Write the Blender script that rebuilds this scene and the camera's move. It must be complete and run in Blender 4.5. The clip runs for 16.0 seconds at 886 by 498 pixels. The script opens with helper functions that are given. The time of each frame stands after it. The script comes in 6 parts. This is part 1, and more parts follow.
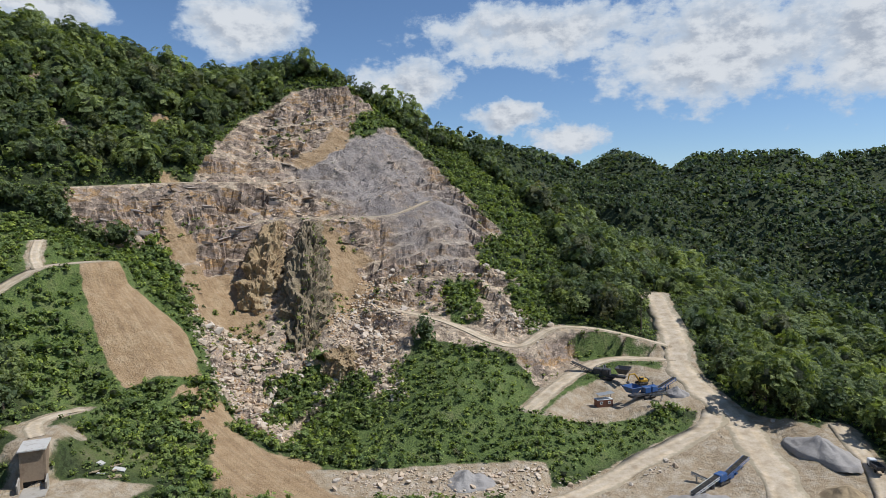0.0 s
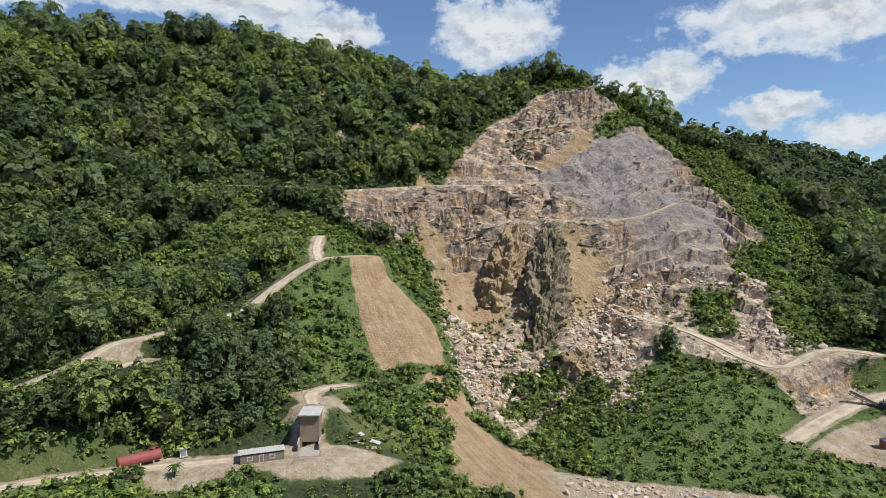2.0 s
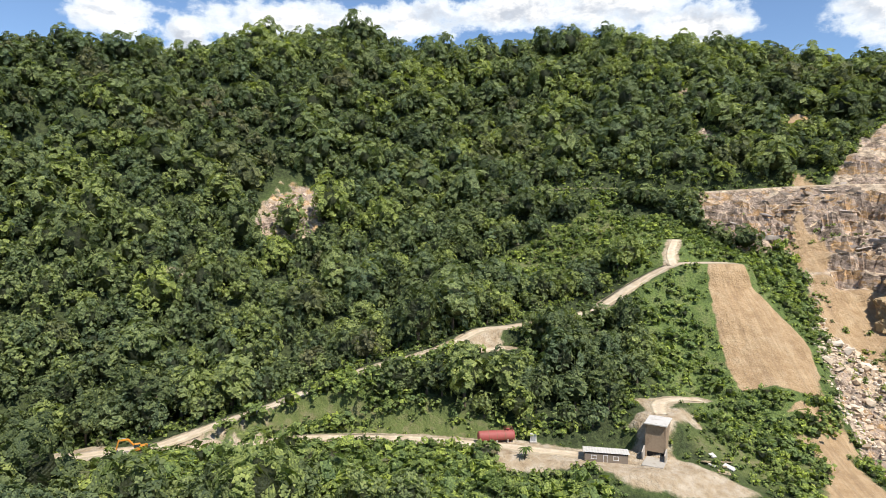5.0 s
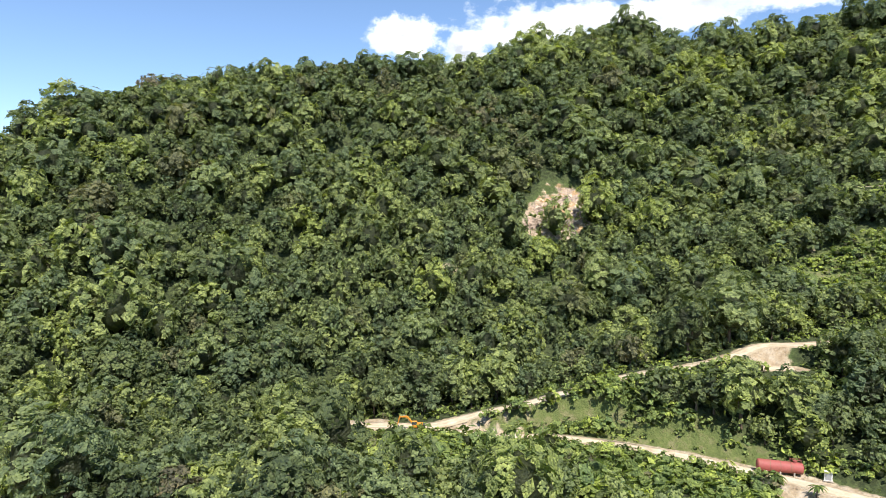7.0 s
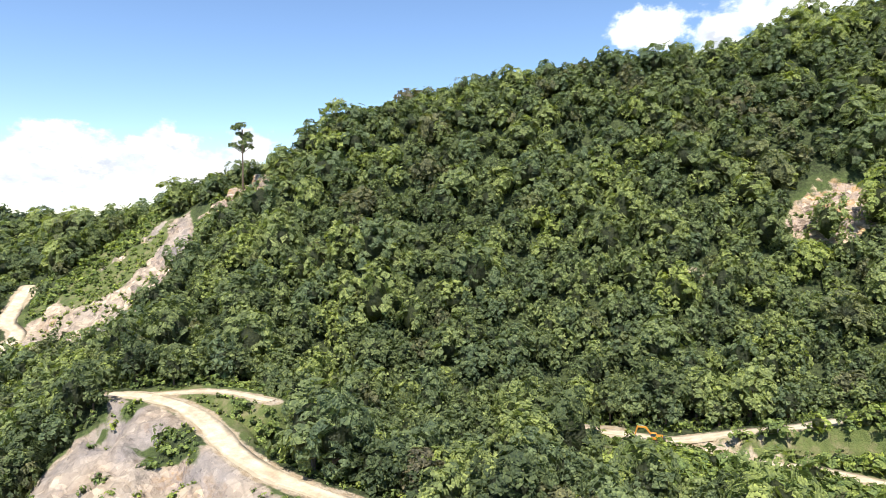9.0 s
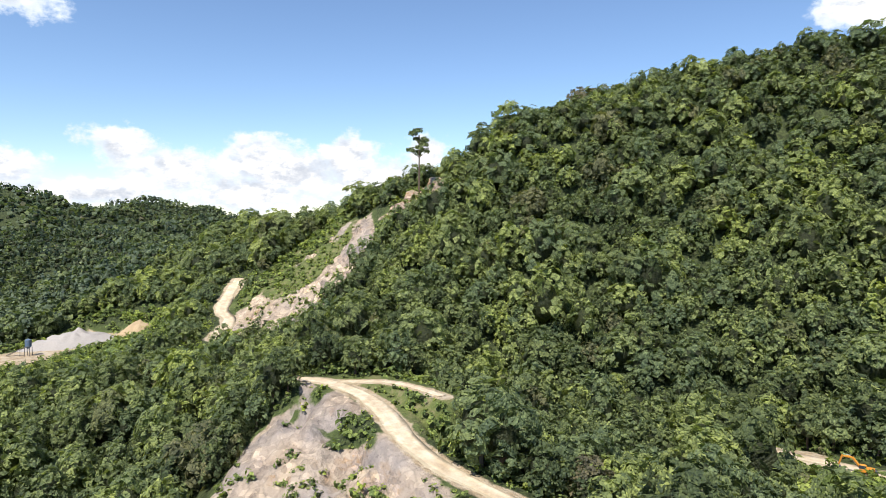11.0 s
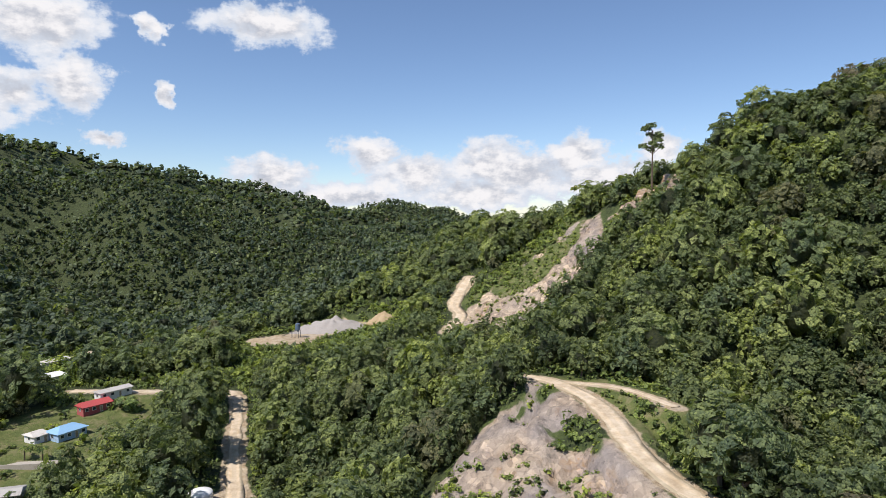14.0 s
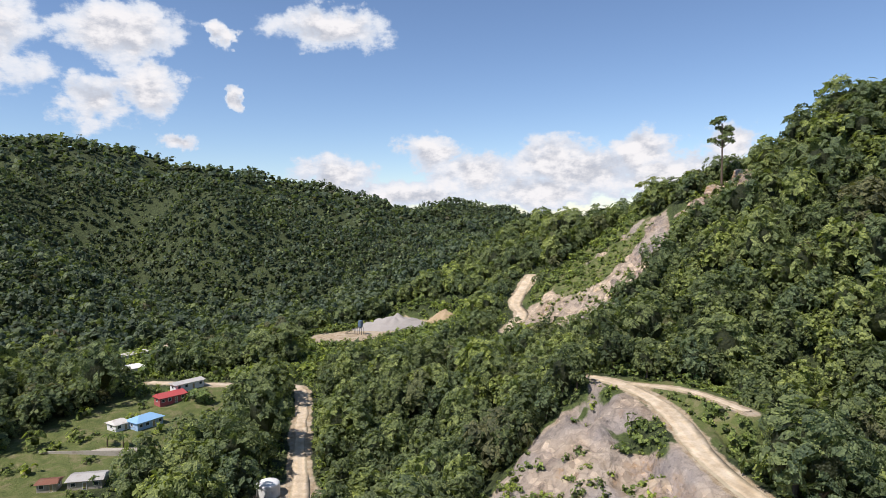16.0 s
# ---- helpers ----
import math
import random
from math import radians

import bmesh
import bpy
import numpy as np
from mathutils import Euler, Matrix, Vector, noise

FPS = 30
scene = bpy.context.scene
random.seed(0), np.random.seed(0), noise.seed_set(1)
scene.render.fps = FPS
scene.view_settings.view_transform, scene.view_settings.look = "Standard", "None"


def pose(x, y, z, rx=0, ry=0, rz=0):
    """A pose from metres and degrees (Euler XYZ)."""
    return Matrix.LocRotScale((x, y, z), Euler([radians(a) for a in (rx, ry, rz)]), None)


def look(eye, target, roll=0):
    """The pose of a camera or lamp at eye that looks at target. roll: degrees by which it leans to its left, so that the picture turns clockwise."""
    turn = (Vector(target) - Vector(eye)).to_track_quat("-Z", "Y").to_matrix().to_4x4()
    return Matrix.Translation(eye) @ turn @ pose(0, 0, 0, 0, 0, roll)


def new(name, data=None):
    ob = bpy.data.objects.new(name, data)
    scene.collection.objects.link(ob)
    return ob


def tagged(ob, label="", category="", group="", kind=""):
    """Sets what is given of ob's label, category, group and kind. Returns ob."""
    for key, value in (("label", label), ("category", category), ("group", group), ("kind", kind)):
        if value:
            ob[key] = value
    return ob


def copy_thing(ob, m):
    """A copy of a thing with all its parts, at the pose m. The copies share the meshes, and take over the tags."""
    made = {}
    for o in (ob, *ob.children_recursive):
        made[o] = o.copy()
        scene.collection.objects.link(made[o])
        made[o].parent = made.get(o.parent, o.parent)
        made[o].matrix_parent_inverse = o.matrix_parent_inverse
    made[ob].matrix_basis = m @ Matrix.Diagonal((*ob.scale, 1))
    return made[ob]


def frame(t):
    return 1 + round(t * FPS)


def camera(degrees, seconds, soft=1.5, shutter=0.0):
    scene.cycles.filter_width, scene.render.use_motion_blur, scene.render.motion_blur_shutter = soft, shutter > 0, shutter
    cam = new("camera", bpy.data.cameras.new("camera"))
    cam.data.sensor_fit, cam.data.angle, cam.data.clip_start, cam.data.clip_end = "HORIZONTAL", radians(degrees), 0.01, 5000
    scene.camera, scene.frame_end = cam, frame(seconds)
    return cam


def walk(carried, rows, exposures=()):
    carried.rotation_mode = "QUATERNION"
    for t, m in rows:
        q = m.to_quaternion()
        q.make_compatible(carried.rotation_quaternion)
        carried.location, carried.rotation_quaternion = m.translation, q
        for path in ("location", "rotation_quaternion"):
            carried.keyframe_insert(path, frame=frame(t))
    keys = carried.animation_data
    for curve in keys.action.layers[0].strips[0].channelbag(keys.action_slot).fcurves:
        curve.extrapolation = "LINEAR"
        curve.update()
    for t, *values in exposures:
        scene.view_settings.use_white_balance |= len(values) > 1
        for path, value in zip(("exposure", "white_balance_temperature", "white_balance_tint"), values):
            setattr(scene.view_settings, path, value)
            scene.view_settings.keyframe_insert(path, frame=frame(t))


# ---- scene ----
# camera, hovering 75 m over the valley floor and turning
EYE = 75.0
cam = camera(70.2, 16.0, soft=0.6)
walk(cam, [
    (0.0, pose(0, 0, EYE, 86.48, 0.73, 0.00)),
    (0.5, pose(0, 0, EYE, 86.53, 0.74, 3.07)),
    (1.0, pose(0, 0, EYE, 86.69, 0.68, 12.24)),
    (1.5, pose(0, 0, EYE, 86.81, 0.29, 20.18)),
    (2.0, pose(0, 0, EYE, 86.84, 0.23, 21.65)),
    (2.5, pose(0, 0, EYE, 86.91, 0.19, 23.07)),
    (3.0, pose(0, 0, EYE, 86.96, 0.14, 26.66)),
    (3.5, pose(0, 0, EYE, 86.96, 0.03, 34.20)),
    (4.0, pose(0, 0, EYE, 86.98, -0.16, 41.23)),
    (6.5, pose(0, 0, EYE, 86.87, -0.65, 70.29)),
    (7.0, pose(0, 0, EYE, 86.84, -0.64, 76.70)),
    (7.5, pose(0, 0, EYE, 86.82, -0.61, 81.89)),
    (8.0, pose(0, 0, EYE, 86.79, -0.45, 86.99)),
    (8.5, pose(0, 0, EYE, 86.75, -0.29, 92.61)),
    (9.0, pose(0, 0, EYE, 86.75, -0.32, 98.02)),
    (11.5, pose(0, 0, EYE, 86.79, -0.15, 116.47)),
    (12.0, pose(0, 0, EYE, 86.79, -0.07, 119.69)),
    (12.5, pose(0, 0, EYE, 86.81, 0.10, 123.70)),
    (13.0, pose(0, 0, EYE, 86.81, 0.16, 128.29)),
    (13.5, pose(0, 0, EYE, 86.82, 0.20, 131.33)),
    (14.0, pose(0, 0, EYE, 86.80, 0.27, 133.85)),
    (14.5, pose(0, 0, EYE, 86.76, 0.34, 136.59)),
    (15.0, pose(0, 0, EYE, 86.72, 0.38, 138.42)),
    (15.5, pose(0, 0, EYE, 86.71, 0.47, 138.97)),
    (16.0, pose(0, 0, EYE, 86.69, 0.61, 139.35)),
], exposures=[(0.0, -0.27, 6000, 9), (1.5, -0.17, 6100, 9), (3.0, 0.0, 6350, 10), (3.5, 0.06, 6400, 10), (6.5, 0.68, 6500, 10), (9.2, 0.75, 6500, 10), (11.5, 0.4, 6500, 11), (13.5, 0.12, 6500, 13), (16.0, 0.12, 6500, 14)])

# ---- sky, clouds and sun ----
SUN_AZ, SUN_EL = 266.0, 55.0          # degrees, counter-clockwise from +y, and above the horizon


def heading(az, el=0.0):
    a, e = radians(az), radians(el)
    return Vector((-math.sin(a) * math.cos(e), math.cos(a) * math.cos(e), math.sin(e)))


class Nodes:
    """Short hand for node trees."""

    def __init__(self, tree):
        self.t = tree

    def add(self, kind, **values):
        n = self.t.nodes.new(kind)
        if "operation" in values:
            n.operation = values["operation"]
        if "use_clamp" in values:
            n.use_clamp = values["use_clamp"]
        if "data_type" in values:
            n.data_type = values["data_type"]
        if "blend_type" in values:
            n.blend_type = values["blend_type"]
        if "clamp" in values:
            n.clamp = values["clamp"]
        if "sky_type" in values:
            n.sky_type = values["sky_type"]
        if "sun_disc" in values:
            n.sun_disc = values["sun_disc"]
        if "attribute_name" in values:
            n.attribute_name = values["attribute_name"]
        if "feature" in values:
            n.feature = values["feature"]
        return n

    def link(self, a, b):
        self.t.links.new(a, b)

    def put(self, socket, value):
        if isinstance(value, bpy.types.NodeSocket):
            self.link(value, socket)
        elif value is not None:
            socket.default_value = value

    def math(self, op, a, b=None, clamp=False):
        n = self.add("ShaderNodeMath", operation=op, use_clamp=clamp)
        self.put(n.inputs[0], a)
        self.put(n.inputs[1], b)
        return n.outputs[0]

    def vec(self, op, a, b=None):
        n = self.add("ShaderNodeVectorMath", operation=op)
        self.put(n.inputs[0], a)
        self.put(n.inputs[1], b)
        return n.outputs["Value"] if op in ("LENGTH", "DOT_PRODUCT", "DISTANCE") else n.outputs[0]

    def noise(self, vector, scale, detail=4.0, rough=0.55, distortion=0.0):
        n = self.add("ShaderNodeTexNoise")
        self.put(n.inputs["Vector"], vector)
        n.inputs["Scale"].default_value = scale
        n.inputs["Detail"].default_value = detail
        n.inputs["Roughness"].default_value = rough
        n.inputs["Distortion"].default_value = distortion
        return n.outputs["Fac"]

    def ramp(self, fac, stops):
        n = self.add("ShaderNodeValToRGB")
        self.put(n.inputs[0], fac)
        el = n.color_ramp.elements
        while len(el) < len(stops):
            el.new(0.5)
        for e, (pos, col) in zip(el, stops):
            e.position = pos
            e.color = (*col, 1) if isinstance(col, tuple) else (col, col, col, 1)
        return n.outputs[0]

    def mix(self, fac, a, b, blend="MIX"):
        n = self.add("ShaderNodeMix", data_type="RGBA", blend_type=blend)
        self.put(n.inputs[0], fac)
        for sock, v in ((n.inputs[6], a), (n.inputs[7], b)):
            self.put(sock, (*v, 1) if isinstance(v, tuple) else v)
        return n.outputs[2]

    def span(self, value, lo, hi):
        n = self.add("ShaderNodeMapRange", clamp=True)
        n.interpolation_type = "SMOOTHSTEP"
        self.put(n.inputs[0], value)
        n.inputs[1].default_value, n.inputs[2].default_value = lo, hi
        return n.outputs[0]


world = bpy.data.worlds.new("sky")
scene.world = world
world.use_nodes = True
W = Nodes(world.node_tree)
world.node_tree.nodes.clear()
sky = W.add("ShaderNodeTexSky", sky_type="NISHITA", sun_disc=False)
sky.sun_elevation = radians(SUN_EL)
sky.sun_rotation = radians(-SUN_AZ)
sky.altitude, sky.air_density, sky.dust_density, sky.ozone_density = 400.0, 0.9, 0.15, 4.0
ray = W.add("ShaderNodeTexCoord").outputs["Generated"]
sep = W.add("ShaderNodeSeparateXYZ")
W.link(ray, sep.inputs[0])
az = W.math("MULTIPLY", W.math("ARCTAN2", W.math("MULTIPLY", sep.outputs[0], -1.0), sep.outputs[1]), 57.2958)
el = W.math("MULTIPLY", W.math("ARCSINE", sep.outputs[2]), 57.2958)
flat = W.add("ShaderNodeCombineXYZ")
W.link(az, flat.inputs[0])
W.link(el, flat.inputs[1])
# cumulus clouds: bearing, height, half width, half height in degrees
CLOUDS = [(31.5, 15.5, 5, 2), (17.1, 15.8, 6, 3.4), (3.1, 11.1, 5.4, 2.7), (-8.5, 15.1, 12, 3), (-23.8, 12.7, 13, 5.2), (-6, 8.3, 4.3, 1.6),
          (-10.9, 6.4, 3.8, 1.5), (-33.8, 11.7, 5, 5), (-45, 13, 10, 6), (74.9, 13.6, 2.6, 2.4), (66.5, 16.2, 8.5, 2.5), (56.3, 16.8, 7, 2), (46, 17.6, 7, 2),
          (38, 17.6, 7.5, 2.6), (80.2, 15.5, 3.8, 1.9), (114.8, 3.1, 4.4, 2.3), (126.7, 3.3, 6.6, 2.4), (166.3, 14.4, 5.4, 3), (163.9, 10.1, 2.7, 2.9),
          (168, 8.9, 3.4, 2.3), (149.2, 15.7, 6, 2.1), (158.1, 14.9, 1.1, 1.1), (157.4, 9.7, 0.8, 1), (162.1, 6.1, 1.6, 0.9), (140.4, 5.3, 3, 2.1),
          (136.1, 3.5, 5.3, 2.3), (130, 4.4, 4.2, 2.8), (149, 3.3, 4.4, 2), (122, 5.1, 2.9, 2.3), (119.5, 3.2, 5, 2.2), (114.4, 5.5, 2.4, 1.6),
          (144.2, 1.7, 8, 1.7), (130.5, 1.7, 9, 1.8), (178, 13, 8, 6), (240, 12, 25, 8), (300, 14, 22, 7), (205, 25, 20, 9)]
warp = W.add("ShaderNodeTexNoise")
W.link(flat.outputs[0], warp.inputs["Vector"])
warp.inputs["Scale"].default_value, warp.inputs["Detail"].default_value, warp.inputs["Roughness"].default_value = 0.42, 5.0, 0.62
bent = W.vec("ADD", flat.outputs[0], W.vec("MULTIPLY", W.vec("SUBTRACT", warp.outputs["Color"], (0.5, 0.5, 0.5)), (4.6, 3.0, 0)))
field = None
for a, e, wa, we in CLOUDS:
    d = W.vec("MULTIPLY", W.vec("SUBTRACT", bent, (a, e, 0)), (1 / wa, 1 / we, 0))
    v = W.math("SUBTRACT", 1.0, W.vec("LENGTH", d))
    field = v if field is None else W.math("MAXIMUM", field, v)
stretched = W.vec("MULTIPLY", flat.outputs[0], (0.8, 1.25, 1.0))
puff = W.math("ADD", W.math("MULTIPLY", W.noise(stretched, 0.24, 9.0, 0.6), 1.0),
              W.math("MULTIPLY", W.noise(stretched, 0.55, 6.0, 0.6), 0.45))
density = W.math("ADD", W.math("MAXIMUM", field, -0.8), W.math("SUBTRACT", W.math("MULTIPLY", puff, 1.9), 1.36))
cover = W.span(density, 0.0, 0.36)
above = W.vec("ADD", stretched, (-0.3, 1.1, 0))
puff_above = W.math("ADD", W.math("MULTIPLY", W.noise(above, 0.24, 6.0, 0.6), 1.0), W.math("MULTIPLY", W.noise(above, 0.55, 4.0, 0.6), 0.45))
shade = W.span(W.math("SUBTRACT", puff, puff_above), -0.16, 0.10)
cloud_col = W.mix(shade, (0.56, 0.60, 0.67), (1.0, 1.0, 1.0))
thick = W.mix(W.span(density, 0.1, 0.8), (0.75, 0.84, 0.95), cloud_col)
sky_bg = W.add("ShaderNodeBackground")
W.link(sky.outputs[0], sky_bg.inputs[0])
sky_bg.inputs[1].default_value = 0.125
cloud_bg = W.add("ShaderNodeBackground")
W.link(thick, cloud_bg.inputs[0])
cloud_bg.inputs[1].default_value = 0.85
both = W.add("ShaderNodeMixShader")
W.link(cover, both.inputs[0])
W.link(sky_bg.outputs[0], both.inputs[1])
W.link(cloud_bg.outputs[0], both.inputs[2])
W.link(both.outputs[0], W.add("ShaderNodeOutputWorld").inputs[0])

sun = new("sun", bpy.data.lights.new("sun", "SUN"))
sun.data.energy, sun.data.angle, sun.data.color = 5.0, radians(0.6), (1.0, 0.965, 0.91)
sun.matrix_world = look(heading(SUN_AZ, SUN_EL) * 500, (0, 0, 0))

# ---- materials ----


def material(name, rough=0.9, metal=0.0):
    m = bpy.data.materials.new(name)
    m.use_nodes = True
    n = Nodes(m.node_tree)
    shader = m.node_tree.nodes["Principled BSDF"]
    shader.inputs["Roughness"].default_value = rough
    shader.inputs["Metallic"].default_value = metal
    shader.inputs["Specular IOR Level"].default_value = 0.25
    return m, n, shader


def place(n):
    return n.add("ShaderNodeTexCoord").outputs["Object"]


def bump(n, shader, height, strength, distance):
    b = n.add("ShaderNodeBump")
    b.inputs["Strength"].default_value = strength
    b.inputs["Distance"].default_value = distance
    n.link(height, b.inputs["Height"])
    n.link(b.outputs[0], shader.inputs["Normal"])


def worn(name, col, var=0.35, scale=0.6, rough=0.85, metal=0.0, dirt=(0.25, 0.2, 0.14), dirt_amount=0.5, relief=0.02):
    """Paint, concrete or metal with grain and stains."""
    m, n, s = material(name, rough, metal)
    p = place(n)
    dark = tuple(c * (1 - var) for c in col)
    base = n.mix(n.noise(p, scale * 6, 5), dark, col)
    base = n.mix(n.math("MULTIPLY", n.span(n.noise(p, scale, 4, 0.65), 0.48, 0.72), dirt_amount), base, dirt)
    n.link(base, s.inputs["Base Color"])
    bump(n, s, n.noise(p, scale * 10, 4), 0.4, relief)
    return m


def ground_material():
    """Grass and undergrowth, gray and pinkish broken rock, tan soil and pale gravel."""
    m, n, s = material("ground")
    p = place(n)
    at = {k: n.add("ShaderNodeAttribute", attribute_name=k).outputs["Fac"] for k in ("rock", "tan", "pale", "gray", "lawn", "wood")}
    big, mid, fine = n.noise(p, 0.03, 5), n.noise(p, 0.16, 6, 0.65), n.noise(p, 1.3, 5, 0.7)
    green = n.ramp(mid, [(0.3, (0.075, 0.105, 0.028)), (0.5, (0.135, 0.18, 0.046)), (0.7, (0.20, 0.205, 0.08))])
    green = n.mix(n.span(fine, 0.45, 0.68), green, (0.055, 0.08, 0.026))
    grass = n.ramp(n.noise(p, 0.25, 6, 0.7), [(0.3, (0.08, 0.105, 0.03)), (0.5, (0.13, 0.15, 0.045)), (0.62, (0.20, 0.18, 0.085)), (0.75, (0.28, 0.24, 0.13))])
    # much darker mottled ground colour where the wood mask is high
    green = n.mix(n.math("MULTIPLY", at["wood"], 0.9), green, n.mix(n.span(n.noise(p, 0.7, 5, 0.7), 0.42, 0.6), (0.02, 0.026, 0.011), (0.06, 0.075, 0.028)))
    green = n.mix(at["lawn"], green, grass)
    tall = n.vec("MULTIPLY", p, (1.0, 1.0, 0.35))
    vor = n.add("ShaderNodeTexVoronoi", feature="DISTANCE_TO_EDGE")
    n.link(n.vec("ADD", n.vec("MULTIPLY", tall, (0.22, 0.22, 0.3)), n.vec("MULTIPLY", n.add("ShaderNodeTexNoise").outputs["Color"], (0.6, 0.6, 0.6))), vor.inputs["Vector"])
    vor.inputs["Scale"].default_value = 1.0
    crack = n.span(vor.outputs["Distance"], 0.0, 0.09)
    face = n.ramp(n.noise(n.vec("MULTIPLY", p, (1.0, 1.0, 2.2)), 0.1, 9, 0.72), [(0.3, (0.075, 0.06, 0.045)), (0.42, (0.22, 0.16, 0.115)), (0.5, (0.44, 0.345, 0.275)), (0.58, (0.40, 0.24, 0.10)), (0.72, (0.52, 0.43, 0.36))])
    scree = n.ramp(n.noise(p, 0.09, 9, 0.7), [(0.3, (0.28, 0.19, 0.11)), (0.45, (0.44, 0.34, 0.24)), (0.58, (0.54, 0.43, 0.31)), (0.72, (0.49, 0.33, 0.16))])
    upright = n.add("ShaderNodeSeparateXYZ")
    n.link(n.add("ShaderNodeNewGeometry").outputs["True Normal"], upright.inputs[0])
    stone = n.mix(n.span(n.math("ADD", upright.outputs[2], n.math("MULTIPLY", n.math("SUBTRACT", mid, 0.5), 0.5)), 0.5, 0.72), face, scree)
    gray = n.ramp(n.noise(p, 0.11, 9, 0.72), [(0.3, (0.15, 0.13, 0.12)), (0.45, (0.25, 0.22, 0.205)), (0.58, (0.32, 0.28, 0.255)), (0.72, (0.40, 0.335, 0.285))])
    streak = n.add("ShaderNodeCombineXYZ")
    n.link(n.vec("DOT_PRODUCT", p, (0.77, -0.64, 0.0)), streak.inputs[0])
    n.link(n.vec("DOT_PRODUCT", p, (0.16, 0.19, 0.0)), streak.inputs[1])
    joint = n.noise(streak.outputs[0], 0.13, 7, 0.7)
    gray = n.mix(n.span(joint, 0.54, 0.66), gray, (0.115, 0.105, 0.1))
    gray = n.mix(n.math("MULTIPLY", n.span(joint, 0.46, 0.34), 0.6), gray, (0.43, 0.36, 0.295))
    stone = n.mix(n.math("MULTIPLY", at["gray"], 0.85), stone, gray)
    stone = n.mix(n.math("MULTIPLY", n.math("SUBTRACT", 1.0, crack), n.math("SUBTRACT", 0.35, n.math("MULTIPLY", at["gray"], 0.25))), stone, (0.08, 0.07, 0.06))
    stone = n.mix(n.math("MULTIPLY", n.span(fine, 0.55, 0.75), 0.6), stone, (0.50, 0.43, 0.37))
    stone = n.mix(n.math("MULTIPLY", n.span(n.noise(p, 0.6, 5, 0.7), 0.58, 0.72), 0.55), stone, (0.09, 0.075, 0.06))
    blocks = n.add("ShaderNodeTexVoronoi", feature="F1")
    n.link(n.vec("ADD", n.vec("MULTIPLY", p, (0.55, 0.55, 0.8)), n.vec("MULTIPLY", n.add("ShaderNodeTexNoise").outputs["Color"], (1.2, 1.2, 1.2))), blocks.inputs["Vector"])
    blocks.inputs["Scale"].default_value = 1.0
    tone = n.add("ShaderNodeSeparateXYZ")
    n.link(blocks.outputs["Color"], tone.inputs[0])
    stone = n.mix(n.math("SUBTRACT", 1.0, n.math("MULTIPLY", at["gray"], 0.7)), stone, n.mix(1.0, stone, n.ramp(tone.outputs[0], [(0.0, (0.6, 0.58, 0.56)), (0.25, (0.9, 0.88, 0.86)), (0.8, (1.1, 1.08, 1.05)), (1.0, (1.55, 1.5, 1.42))]), "MULTIPLY"))
    soil = n.ramp(n.noise(p, 0.22, 7, 0.65), [(0.3, (0.30, 0.19, 0.095)), (0.5, (0.42, 0.28, 0.15)), (0.7, (0.50, 0.36, 0.21))])
    run = n.add("ShaderNodeCombineXYZ")
    n.link(n.vec("DOT_PRODUCT", p, (0.64, 0.77, 0.0)), run.inputs[0])
    n.link(n.vec("DOT_PRODUCT", p, (0.0, 0.0, 0.07)), run.inputs[1])
    soil = n.mix(n.math("MULTIPLY", n.span(n.noise(run.outputs[0], 0.9, 5, 0.6), 0.42, 0.62), 0.5), soil, (0.27, 0.18, 0.10))
    soil = n.mix(n.math("MULTIPLY", n.span(fine, 0.5, 0.8), 0.4), soil, (0.55, 0.45, 0.33))
    gravel = n.ramp(n.noise(p, 0.35, 7, 0.65), [(0.3, (0.28, 0.20, 0.12)), (0.45, (0.41, 0.31, 0.195)), (0.6, (0.48, 0.39, 0.28)), (0.72, (0.56, 0.46, 0.33))])
    gravel = n.mix(n.math("MULTIPLY", n.span(fine, 0.5, 0.75), 0.5), gravel, (0.24, 0.2, 0.16))

    def edge(v):
        return n.span(n.math("ADD", v, n.math("MULTIPLY", n.math("SUBTRACT", n.math("ADD", n.math("MULTIPLY", big, 0.6), n.math("MULTIPLY", mid, 0.7)), 0.65), 1.5)), 0.36, 0.6)
    col = n.mix(edge(at["rock"]), green, stone)
    col = n.mix(edge(at["tan"]), col, soil)
    col = n.mix(edge(at["pale"]), col, gravel)
    n.link(col, s.inputs["Base Color"])
    bump(n, s, n.math("ADD", n.math("ADD", n.math("MULTIPLY", mid, 1.2), n.math("MULTIPLY", fine, 0.45)), n.math("MULTIPLY", n.math("MULTIPLY", at["rock"], tone.outputs[1]), 0.5)), 1.0, 1.4)
    return m


